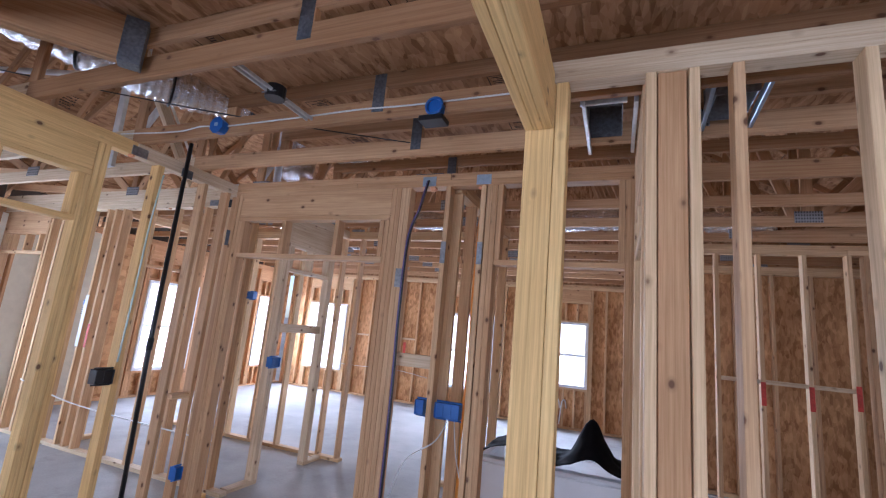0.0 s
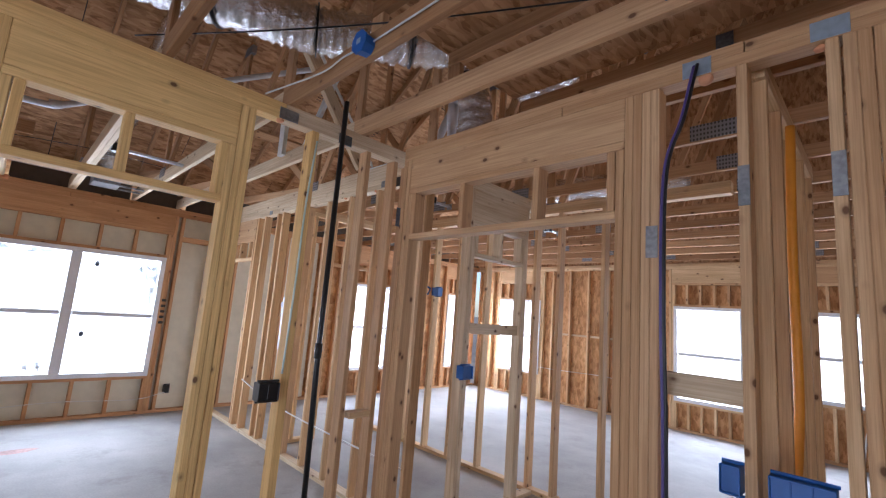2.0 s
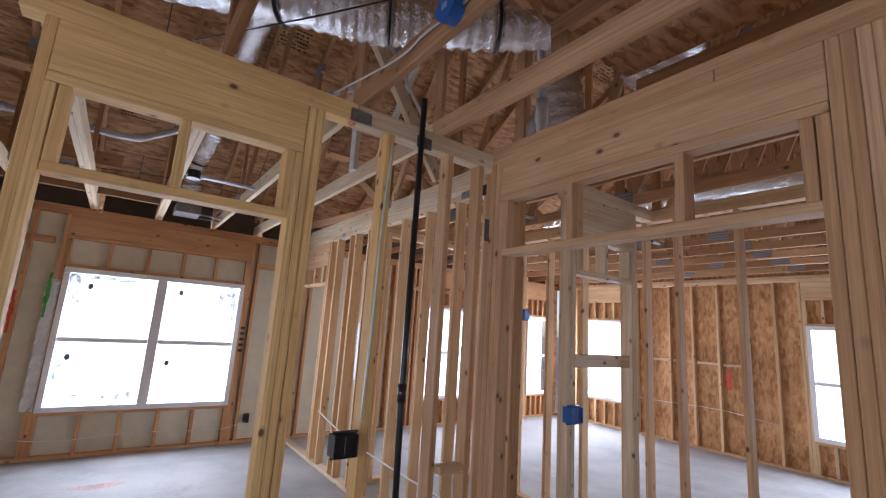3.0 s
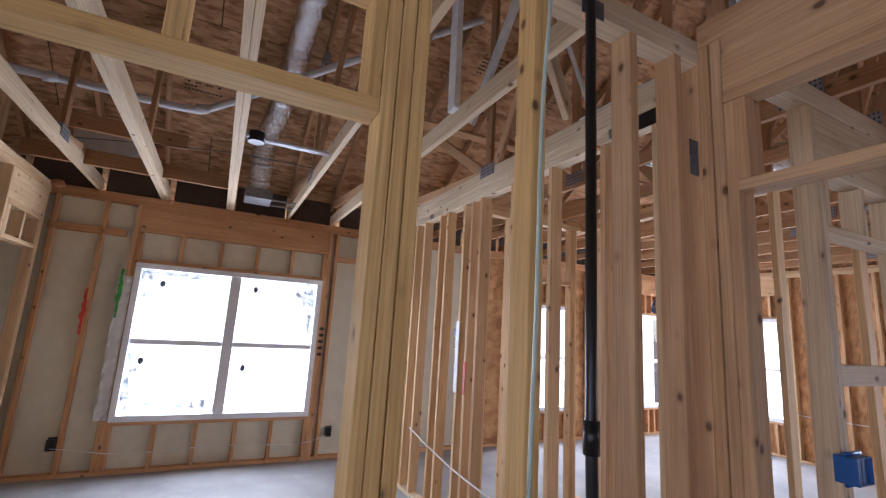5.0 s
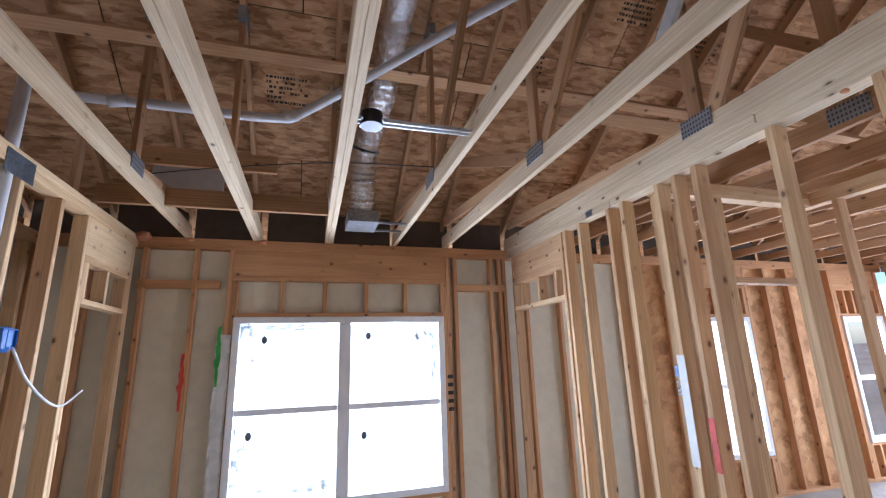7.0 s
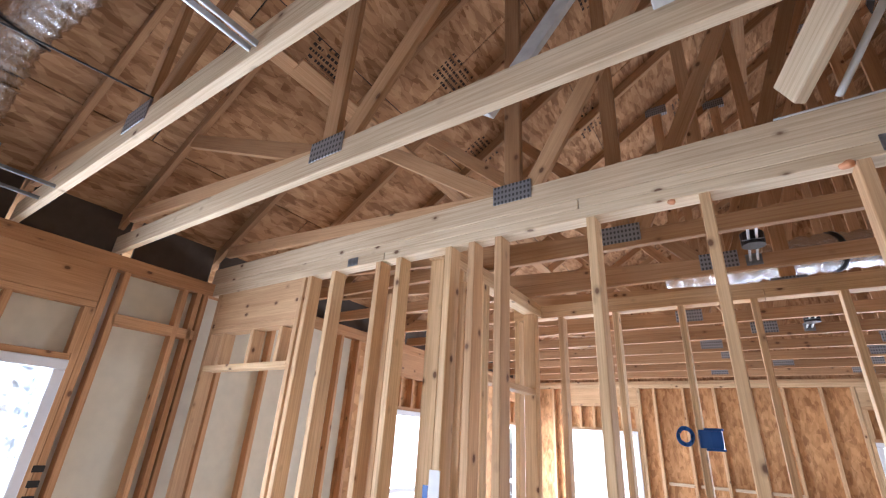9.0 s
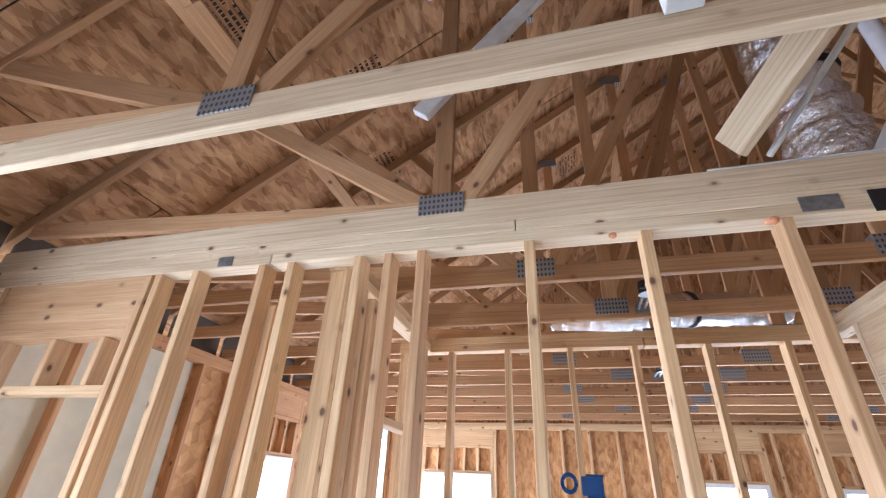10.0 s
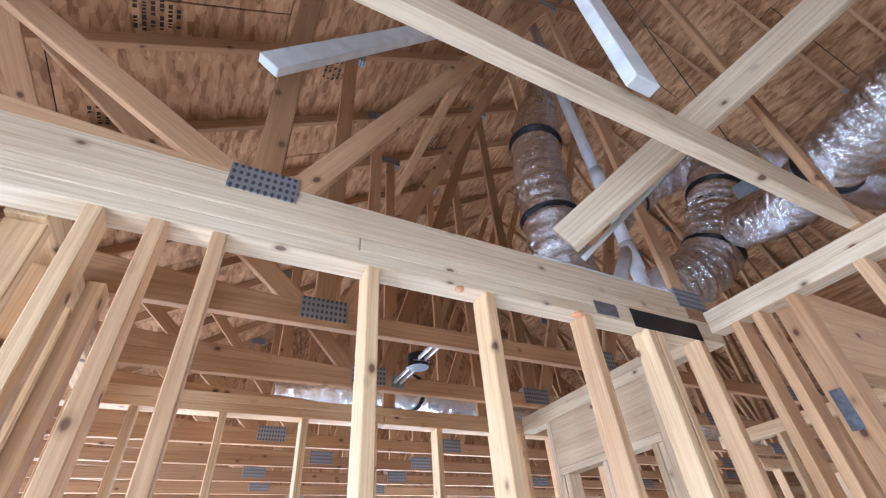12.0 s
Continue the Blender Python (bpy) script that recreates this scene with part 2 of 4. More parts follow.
def board(name, parent, p0, p1, side, w, t, mat, label="", edge=0.003):
    """A straight board from p0 to p1 on its centre line; w is its width along side, t its other thickness."""
    p0, p1, side = Vector(p0), Vector(p1), Vector(side)
    x = (p1 - p0).normalized()
    z = x.cross(side).normalized()
    y = z.cross(x)
    m = Matrix((x, y, z)).transposed().to_4x4()
    m.translation = (p0 + p1) / 2
    return place(name, box_mesh((p1 - p0).length, w, t, mat, edge), m, parent, label)


def slab(name, lo, hi, mat, parent=None, label="", edge=0.003):
    lo, hi = Vector(lo), Vector(hi)
    d = hi - lo
    return place(name, box_mesh(d.x, d.y, d.z, mat, edge), Matrix.Translation((lo + hi) / 2), parent, label)


def empty(name, at, label, category, group="", kind=""):
    ob = new(name)
    ob.empty_display_size = 0.1
    ob.matrix_basis = Matrix.Translation(at)
    return tagged(ob, label, category, group, kind)


def tube(name, pts, r, mat, parent=None, label="", res=6, smooth=True):
    """A round bar, cable or pipe along a line of points."""
    bm = bmesh.new()
    pts = [Vector(p) for p in pts]
    rings = []
    for i, p in enumerate(pts):
        d = (pts[min(i + 1, len(pts) - 1)] - pts[max(i - 1, 0)]).normalized()
        u = d.cross(Vector((0.31, 0.17, 0.93)) if abs(d.z) < 0.9 else Vector((0.9, 0.3, 0.1))).normalized()
        v = d.cross(u)
        rr = r[i] if isinstance(r, (list, tuple)) else r
        rings.append([bm.verts.new(p + rr * (math.cos(a) * u + math.sin(a) * v)) for a in (2 * math.pi * k / res for k in range(res))])
    for a, b in zip(rings, rings[1:]):
        for k in range(res):
            bm.faces.new((a[k], a[(k + 1) % res], b[(k + 1) % res], b[k]))
    bm.faces.new(rings[0][::-1])
    bm.faces.new(rings[-1])
    bmesh.ops.recalc_face_normals(bm, faces=bm.faces)
    return part(name, bm, mat, parent, label, smooth)


def curve_points(pts, n=6):
    """Points on a smooth line through pts."""
    pts = [Vector(p) for p in pts]
    ext = [2 * pts[0] - pts[1], *pts, 2 * pts[-1] - pts[-2]]
    out = []
    for i in range(1, len(ext) - 2):
        p0, p1, p2, p3 = ext[i - 1:i + 3]
        for k in range(n):
            s = k / n
            out.append(0.5 * (2 * p1 + (p2 - p0) * s + (2 * p0 - 5 * p1 + 4 * p2 - p3) * s * s + (3 * p1 - p0 - 3 * p2 + p3) * s ** 3))
    return [*out, pts[-1]]


TP = 0.05       # thickness of each top plate
TOP = 2.784     # top of the doubled top plate
UNDER = 2.684    # underside of the lower top plate
S, D = 0.038, 0.089   # a stud's thickness and depth


class Wall:
    """A stud wall along x or y, its centre line at `at`, from a to b."""

    def __init__(self, name, axis, at, a, b, label, mat=STUD, gaps=(), top=TOP, depth=D, plate=None, plate_end=None, cuts=(0.38, 0.62)):
        self.axis, self.at, self.mat, self.depth, self.top = axis, at, mat, depth, top
        self.plate = plate or mat
        self.ob = empty(name, self.p((a + b) / 2, 0), label, "stud wall", kind="structure")
        self.along = Vector((1, 0, 0)) if axis == "x" else Vector((0, 1, 0))
        for z in (top - TP * 1.5, top - TP / 2):
            cut = a + (b - a) * cuts[0 if z < top - TP else 1]
            if b - a > 2.4:
                self.run("top_plate", a, cut - 0.002, z, self.plate, h=TP)
                self.run("top_plate", cut + 0.002, b, z, plate_end or self.plate, h=TP)
            else:
                self.run("top_plate", a, b, z, self.plate, h=TP)
        s = a
        for g0, g1 in sorted(gaps):
            if g0 - s > 0.05:
                self.run("bottom_plate", s, g0, S / 2, self.plate)
            s = g1
        if b - s > 0.05:
            self.run("bottom_plate", s, b, S / 2, self.plate)

    def p(self, s, z, off=0.0):
        return (s, self.at + off, z) if self.axis == "x" else (self.at + off, s, z)

    def run(self, name, s0, s1, z, mat=None, h=S, depth=None, off=0.0, label=""):
        across = (0, 1, 0) if self.axis == "x" else (1, 0, 0)
        return board(name, self.ob, self.p(s0, z, off), self.p(s1, z, off), across, depth or self.depth, h, mat or self.mat, label)

    def stud(self, s, z0=S, z1=None, mat=None, w=S, name="stud", off=0.0, depth=None):
        z1 = self.top - 2 * TP if z1 is None else z1
        lean = random.uniform(-0.003, 0.003)
        return board(name, self.ob, self.p(s, z0, off), self.p(s + lean, z1, off), self.along, w, depth or self.depth, mat or self.mat)

    def studs(self, places, **kw):
        for s in places:
            self.stud(s, **kw)

    def every(self, a, b, step=0.4, skip=(), **kw):
        s = a
        while s <= b + 1e-6:
            if not any(g0 < s < g1 for g0, g1 in skip):
                self.stud(s, **kw)
            s += step

    def opening(self, s0, s1, head, hz=None, mat=None, cripples=(), jack=True, sill=None):
        """Posts, head board, header beam and cripples round a rough opening."""
        mat = mat or self.mat
        for s, d in ((s0, -1), (s1, 1)):
            self.stud(s + d * 0.019, S, hz[0] - S - 0.004 if hz and jack else None, mat=mat)
            if jack:
                self.stud(s + d * 0.058, mat=mat)
        self.run("head_board", s0, s1, head + S / 2, mat)
        top = self.top - 2 * TP
        if hz:
            e = 0.037 if jack else 0.0
            self.run("header", s0 - e, s1 + e, (hz[0] + hz[1]) / 2, mat, h=hz[1] - hz[0], depth=self.depth - 0.004)
            self.run("header_sole", s0 - e, s1 + e, hz[0] - S / 2 - 0.002, mat)
            top = hz[0] - S - 0.004
        for s in cripples:
            self.stud(s, head + S, top, mat, name="cripple")
        if sill:
            self.run("sill_board", s0, s1, sill - S / 2, mat)


# ---- ground, slab ----
GZ = -0.18
bm = bmesh.new()
bmesh.ops.create_grid(bm, x_segments=40, y_segments=40, size=900)
for v in bm.verts:
    v.co.z = GZ + (0.0 if v.co.length < 60 else 0.6 * noise.noise(v.co * 0.02))
tagged(part("ground", bm, GROUND, None), "bare sandy soil round the building site", "ground", kind="structure")
X0, X1, Y0, Y1 = -7.84, 5.2, -3.4, 9.2
tagged(slab("floor", (X0 - 0.14, Y0 - 0.14, GZ - 0.05), (X1 + 0.14, Y1 + 0.14, 0), CONCRETE, edge=0.01), "pale dusty concrete slab floor with dark stains", "floor", kind="structure")

# ---- window wall, room with the twin window ----
ww = Wall("wall_west", "y", X0 - 0.045, Y0, Y1, "outer stud wall with cream insulation between the studs", AMBER)


def cavity(w, s0, s1, z0, z1, mat, off, t=0.02):
    """A sheet that closes the outer side of a wall."""
    a, b = w.p(s0, z0, off - t / 2), w.p(s1, z1, off + t / 2)
    lo, hi = [min(u, v) for u, v in zip(a, b)], [max(u, v) for u, v in zip(a, b)]
    return slab("sheathing", lo, hi, mat, w.ob, edge=0.002)


def twin_window(name, w, s0, s1, z0, z1, sign, label, cols=2, gain=1.0):
    """A vinyl window with two sashes side by side, each with a meeting rail, set in wall w; sign: the way indoors."""
    ob = empty(name, w.p((s0 + s1) / 2, z0), label, "window", kind="structure")
    across = (0, 1, 0) if w.axis == "x" else (1, 0, 0)

    def bar(nm, a, b, za, zb, wide, deep, off=0.0):
        if abs(za - zb) < 1e-6:
            return board(nm, ob, w.p(a, za, off), w.p(b, zb, off), across, deep, wide, VINYL, edge=0.005)
        return board(nm, ob, w.p(a, za, off), w.p(b, zb, off), w.along, wide, deep, VINYL, edge=0.005)

    f = 0.06
    o = sign * 0.026
    bar("window_frame", s0, s1, z1 - f / 2, z1 - f / 2, f, 0.085, o)
    bar("window_frame", s0, s1, z0 + f / 2, z0 + f / 2, f, 0.085, o)
    bar("window_frame", s0 + f / 2, s0 + f / 2, z0 + f, z1 - f, f, 0.085, o)
    bar("window_frame", s1 - f / 2, s1 - f / 2, z0 + f, z1 - f, f, 0.085, o)
    mids = [s0 + (s1 - s0) * k / cols for k in range(1, cols)]
    for s in mids:
        bar("mullion", s, s, z0 + f, z1 - f, 0.11, 0.08, o)
    edges = [s0 + f, *[v for s in mids for v in (s - 0.055, s + 0.055)], s1 - f]
    zm = (z0 + z1) / 2 - 0.01
    for a, b in zip(edges[::2], edges[1::2]):
        bar("meeting_rail", a, b, zm, zm, 0.055, 0.05, o)
        for za, zb in ((z0 + f, zm - 0.02), (zm + 0.02, z1 - f)):
            lo, hi = w.p(a, za, -0.004), w.p(b, zb, 0.004)
            pane = slab("pane", [min(u, v) for u, v in zip(lo, hi)], [max(u, v) for u, v in zip(lo, hi)], GLASS, ob, edge=0)
            pane.visible_shadow = False
    a = Vector(w.p((s0 + s1) / 2, (z0 + z1) / 2, -sign * 0.03))
    window_light(a, a + Vector(across) * sign, s1 - s0 - 0.06, z1 - z0 - 0.06, gain)
    return ob


def outer_wall(w, a, b, sign, windows, mat_cavity, step=0.4):
    """Studs, headers and sheathing of an outer wall with windows (s0, s1, z0, z1)."""
    gaps = [(s0 - 0.1, s1 + 0.1) for s0, s1, z0, z1 in windows]
    w.every(a + 0.06, b - 0.06, step, gaps)
    s = a
    for s0, s1, z0, z1 in sorted(windows):
        w.opening(s0, s1, z1, (2.45, UNDER), cripples=[s0 + (s1 - s0) * k / 5 for k in range(6)], sill=z0)
        for k in range(6):
            w.stud(s0 + 0.02 + (s1 - s0 - 0.04) * k / 5, S, z0 - S, name="cripple")
        cavity(w, s, s0, 0, TOP, mat_cavity, -sign * 0.04)
        cavity(w, s0, s1, 0, z0, mat_cavity, -sign * 0.04)
        cavity(w, s0, s1, z1, TOP, mat_cavity, -sign * 0.04)
        s = s1
    cavity(w, s, b, 0, TOP, mat_cavity, -sign * 0.04)


WIN_A = (0.60, 2.52, 0.49, 2.08)
outer_wall(ww, Y0, 4.85, 1, [WIN_A], FOAM)
ww.run("fire_block", -0.18, 0.46, 2.37, h=0.07)
ww.run("fire_block", 2.66, 3.22, 2.37, h=0.07)
ww.studs([3.16, 3.21])
WIN_W2, WIN_W3 = (5.45, 6.5, 0.45, 2.05), (8.15, 8.95, 0.45, 2.05)
outer_wall(ww, 4.85, Y1, 1, [WIN_W2, WIN_W3], OSB_WALL)
twin_window("window_1", ww, *WIN_A, 1, "white vinyl twin window with plastic film on its panes")
twin_window("window_2", ww, *WIN_W2, 1, "white vinyl window with bright daylight behind", cols=1, gain=1.5)
twin_window("window_3", ww, *WIN_W3, 1, "white vinyl window with bright daylight behind", cols=1, gain=1.5)

wn_ = Wall("wall_north", "x", Y1 + 0.045, X0, X1, "outer stud wall with orange strand board sheathing", STUD)
WIN_N = [(-7.14, -6.06, 0.5, 2.05), (-3.40, -2.38, 0.47, 2.04), (-1.60, -0.50, 0.77, 2.03)]
outer_wall(wn_, X0, X1, -1, WIN_N, OSB_WALL)
for i, wv in enumerate(WIN_N):
    twin_window("window_%d" % (i + 4), wn_, *wv, -1, "white vinyl window with bright daylight behind", cols=1, gain=1.7)
we = Wall("wall_east", "y", X1 + 0.045, Y0, Y1, "outer stud wall with strand board sheathing", STUD)
# unseen window, added to let fill light in from the east
ADDED_WIN_E = [(-2.2, -0.4, 0.6, 2.08)]
outer_wall(we, Y0, Y1, -1, ADDED_WIN_E, OSB_WALL)
ws = Wall("wall_south", "x", Y0 - 0.045, X0, X1, "outer stud wall with strand board sheathing", STUD)
# unseen windows, added to light the hall from behind the camera
ADDED_WIN_S = [(-6.0, -4.2, 0.5, 2.08), (-2.6, 0.6, 0.1, 2.08), (2.2, 4.0, 0.5, 2.08)]
outer_wall(ws, X0, X1, 1, ADDED_WIN_S, OSB_WALL)
# the added windows get weak lamps as fill
for i, (wl, wv, sg) in enumerate([(we, v, -1) for v in ADDED_WIN_E] + [(ws, v, 1) for v in ADDED_WIN_S]):
    twin_window("window_%d" % (i + 7), wl, *wv, sg, "white vinyl window with bright daylight behind", gain=0.3)

# ---- inner walls ----
# wall between the window room and the far room
w1 = Wall("wall_1", "x", 3.255 + D / 2, X0, -3.22, "inner stud wall of pale pine with a doubled top plate", STUD, plate=PALE)
w1.opening(-7.70, -6.78, 2.12, (2.42, UNDER), cripples=[-7.55, -7.2, -6.9], jack=False)
w1.studs([-6.706, -6.49, -6.12, -5.975, -5.648, -5.511, -5.366, -4.93, -4.507, -4.06, -3.72, -3.67, -3.4])
w1.studs([-6.05, -5.58], off=0.03, depth=0.06, z1=2.5, mat=ROSY)

# hall wall with the wide header and two doorways
w2 = Wall("wall_2", "x", 2.90 + D / 2, -3.26, 0.13, "inner stud wall of rosy fir with a deep header", ROSY, gaps=[(-3.1, -1.68), (-0.79, 0.05)])
w2.stud(-3.24)
w2.opening(-3.14, -1.675, 2.10, (2.47, UNDER), cripples=[-3.12, -2.66, -2.12, -1.70])
w2.studs([-1.577, -1.538, -1.498])
w2.studs([-1.17, -0.895], mat=STUD)
w2.opening(-0.79, 0.05, 2.10, cripples=[-0.77, -0.38, 0.03])

# hall wall with the yellow header
# plate_end is paler to put the window light on the plates into their colour
w4 = Wall("wall_3", "y", -3.31 - D / 2, 0.70, 3.20, "inner stud wall with a yellow pine header and doorway", STUD, gaps=[(0.85, 1.71)], plate=YELLOW, plate_end=PALE, cuts=(0.52, 0.52))
w4.opening(0.85, 1.71, 2.11, (2.48, UNDER), YELLOW, cripples=[0.87, 1.26, 1.69])
w4.stud(1.81, mat=YELLOW)
w4.stud(2.205, mat=YELLOW, w=0.05)
w4.studs([2.62, 2.86, 3.0, 3.09], mat=ROSY)
w7 = Wall("wall_4", "x", -0.2 - D / 2, X0, -3.3, "inner stud wall beside the window room", STUD, gaps=[(-7.72, -7.0)])
w7.opening(-7.72, -7.02, 2.10, (2.42, UNDER), cripples=[-7.70, -7.36, -7.04])
w7.studs([-6.62, -6.22, -5.92, -5.72, -5.32, -4.92, -4.52, -4.12, -3.72, -3.36])
closet = Wall("wall_10", "x", -0.95, X0, -3.3, "closet back wall of stud and grey-brown board", STUD)
closet.every(X0 + 0.1, -3.4, 0.4)
cavity(closet, X0, -3.3, 0, TOP, BOARD, -0.055)

# walls beyond
w5 = Wall("wall_5", "x", 4.80, -6.0, -1.6, "inner stud wall in the next room", STUD, gaps=[(-3.0, -1.8)])
w5.studs([-5.97, -5.61, -5.21, -4.79, -4.39, -3.96, -3.53, -3.32, -3.05, -2.6])
w6 = Wall("wall_6", "y", -3.28, 3.36, 4.74, "inner stud wall with a plywood-faced doorway header", PALE, gaps=[(3.72, 4.42)])
w6.opening(3.72, 4.42, 2.10, (2.41, UNDER), cripples=[3.74, 4.08, 4.40])
w6.run("blocking", 3.72, 4.42, 1.50, h=0.089, depth=S)
w12 = Wall("wall_11", "y", -5.80, 3.36, 4.74, "short inner stud wall behind the window room", STUD, gaps=[(3.9, 4.6)])
w12.opening(3.9, 4.6, 2.10)
w12.studs([3.40, 3.6])
w13 = Wall("wall_12", "y", -1.16, 3.05, 4.74, "plumbing stud wall beside the bath", STUD)
w13.studs([3.1, 3.45, 3.85, 4.25, 4.65])

# entry post, beam and walls beside it
w8 = Wall("wall_7", "x", 1.70 + D / 2, -0.365, 3.6, "inner stud wall of pale pine with a doubled plate", STUD, gaps=[(-0.19, 0.10)], plate=PALE)
w8.stud(-0.305, mat=YELLOW, w=0.118)
w8.stud(-0.218, mat=YELLOW, w=0.05)
w8.stud(0.122)
w8.stud(0.195, mat=ROSY, w=0.1, depth=0.06)
w8.stud(0.268)
w8.studs([0.408, 0.785, 1.15, 1.55, 1.95, 2.35, 2.75, 3.15])
w9 = Wall("wall_8", "y", 0.10 + D / 2, 1.80, 2.895, "short inner stud wall with a plywood header", STUD, gaps=[(2.0, 2.7)])
w9.opening(2.0, 2.72, 2.12, (2.38, UNDER), cripples=[2.02, 2.36, 2.70])
w10 = Wall("wall_9", "x", 5.25 + D / 2, 0.2, 5.1, "inner stud wall with pale blocking between studs", STUD)
w10.studs([0.5, 0.97, 1.34, 1.72, 2.07, 2.2, 2.6, 3.0, 3.4, 3.8, 4.2, 4.6, 5.0])
for a, b in ((0.99, 1.32), (1.36, 1.70), (1.74, 2.05)):
    w10.run("blocking", a, b, 1.42, PALE, h=S, depth=D)
for s_, z in ((1.34, 1.2), (1.72, 1.2), (2.07, 1.25)):
    slab("paint_mark", (s_ - 0.02, 5.246, z), (s_ + 0.02, 5.2498, z + 0.22), RED, w10.ob, edge=0)
w11 = Wall("wall_13", "x", 6.6, 0.9, 5.1, "inner wall backed with dark strand board", STUD)
w11.every(1.0, 5.0, 0.4)
cavity(w11, 0.9, 5.1, 0, TOP, OSB_WALL, 0.055)
beam = empty("dropped_beam", (-0.25, 0, 2.5), "long yellow pine beam on a post", "beam")
for x in (-0.344, -0.3055, -0.267):
    board("ply", beam, (x, -3.3, 2.60), (x, 1.695, 2.60), (1, 0, 0), 0.037, 0.25, YELLOW)
girder = empty("hung_girder", (-2.6, 0.5, 2.85), "doubled pine girder hung in a steel joist hanger", "beam")
board("ply", girder, (-3.3, 0.02, 2.93), (-2.30, 1.28, 2.93), (0, 0, 1), 0.23, 0.037, TRUSS)
board("ply", girder, (-3.33, 0.05, 2.93), (-2.33, 1.31, 2.93), (0, 0, 1), 0.23, 0.037, TRUSS)
board("joist_hanger", girder, (-2.36, 1.23, 2.925), (-2.30, 1.31, 2.925), (0, 0, 1), 0.25, 0.09, DARKSTEEL)

# ---- roof ----
RIDGE, SLOPE, HEEL = -1.5, 0.66, 3.05


def roof_z(x):
    """Underside of the top chord."""
    return HEEL + SLOPE * ((x - X0) if x < RIDGE else (2 * RIDGE - X0 - x))


XE = 2 * RIDGE - X0
CH = 0.089
BC = 0.125      # depth of the bottom chords over the hall and the window room
DECK_Z = 3.075   # underside of the storage deck in the roof space


def HALL(y):
    """Trusses that carry the storage deck above the hall."""
    return 0.9 < y < 3.4


def plate(name, parent, x, y, z, w=0.2, h=0.1, mat=WAFFLE):
    """A punched truss plate with rows of teeth."""
    slab(name, (x - w / 2, y - 0.0245, z - h / 2), (x + w / 2, y + 0.0245, z + h / 2), mat, parent, edge=0.001)


def make_truss(y, shift):
    """One truss; shift moves its first panel point along the bottom chord."""
    t = empty("roof_truss", (X0, y, TOP), "pine roof truss with steel gang-nail plates", "truss", "roof trusses")
    up = (0, 0, 1)
    bc = BC if y < 3.4 else CH
    zc = TOP + bc / 2
    board("bottom_chord", t, (X0 - 0.05, y, zc), (-3.42, y, zc), up, bc, S, PALE if 0 < y < 3.4 else TRUSS)
    board("bottom_chord", t, (-3.417, y, zc), (XE + 0.05, y, zc), up, bc, S, TRUSS)
    k = CH / 2 * math.sqrt(1 + SLOPE ** 2)
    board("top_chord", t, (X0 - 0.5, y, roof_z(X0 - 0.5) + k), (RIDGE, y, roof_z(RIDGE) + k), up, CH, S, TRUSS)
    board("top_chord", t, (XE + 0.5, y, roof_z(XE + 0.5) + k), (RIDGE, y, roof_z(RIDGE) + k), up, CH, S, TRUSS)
    zt = TOP + bc
    webs = []
    for sg, xo in ((1, X0), (-1, XE)):
        a, b = shift, 4.45
        webs += [((xo + sg * 0.05, HEEL), (xo + sg * (a - 0.08), zt - 0.03)), ((xo + sg * 0.03, zt), (xo + sg * 0.03, HEEL))]
        webs += [((xo + sg * a, zt), (xo + sg * a, roof_z(xo + sg * a)))]
        if b - a > 0.8 and a > 1.45:
            webs += [((xo + sg * (a + 0.1), zt), (xo + sg * b, roof_z(xo + sg * b)))]
            webs += [((xo + sg * (a - 0.1), zt), (xo + sg * (a - 1.4), roof_z(xo + sg * (a - 1.4))))]
        webs += [((xo + sg * b, zt), (xo + sg * b, roof_z(xo + sg * b)))]
        webs += [((xo + sg * (b + 0.12), zt), (RIDGE - sg * 0.1, roof_z(RIDGE - sg * 0.1) - 0.05))]
        plate("truss_plate", t, xo + sg * a, y, zt - 0.01)
        if not 0 < y < 3 or sg < 0:
            plate("truss_plate", t, xo + sg * (b + 0.03), y, zt - 0.02)
        plate("truss_plate", t, xo + sg * a, y, roof_z(xo + sg * a) + 0.02)
        plate("truss_plate", t, xo + sg * b, y, roof_z(xo + sg * b) + 0.02)
    if HALL(y):
        webs = [w for w in webs if max(w[0][0], w[1][0]) < -2.5 or min(w[0][1], w[1][1]) > DECK_Z + 0.2 or min(w[0][0], w[1][0]) > 3.0]
    for i, ((xa, za), (xb, zb)) in enumerate(webs):
        if (xb - xa) ** 2 + (zb - za) ** 2 > 0.04:
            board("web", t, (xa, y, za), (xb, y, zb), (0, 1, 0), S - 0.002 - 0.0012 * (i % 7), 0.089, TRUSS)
    if not 0 < y < 3:
        plate("truss_plate", t, RIDGE, y, zt - 0.03, 0.26)
    if 0.6 < y < 1.5:
        board("bottom_chord", t, (X0 - 0.05, y + S + 0.001, zc), (-3.5, y + S + 0.001, zc), up, bc, S, PALE)
    if HALL(y):
        xm = -1.30
        board("deck_chord", t, (-2.5, y, DECK_Z - CH / 2), (3.0, y, DECK_Z - CH / 2), up, CH, S, TRUSS)
        for x in (-2.45, xm, 0.45, 2.2):
            board("post", t, (x, y, zt), (x, y, DECK_Z - CH), (1, 0, 0), CH, S, TRUSS)
        plate("truss_plate", t, xm, y, zt - 0.02, 0.075, 0.12, DARKSTEEL)
        plate("truss_plate", t, xm, y, DECK_Z - CH + 0.02, 0.075, 0.12, DARKSTEEL)
    return t


TY = 3.27


def truss_y(k):
    """Place of truss k, counted from the one over the inner wall; the spacing is a little uneven."""
    return TY + 0.62 * k + {-1: -0.09, -3: -0.04, -4: -0.06}.get(k, 0.0)


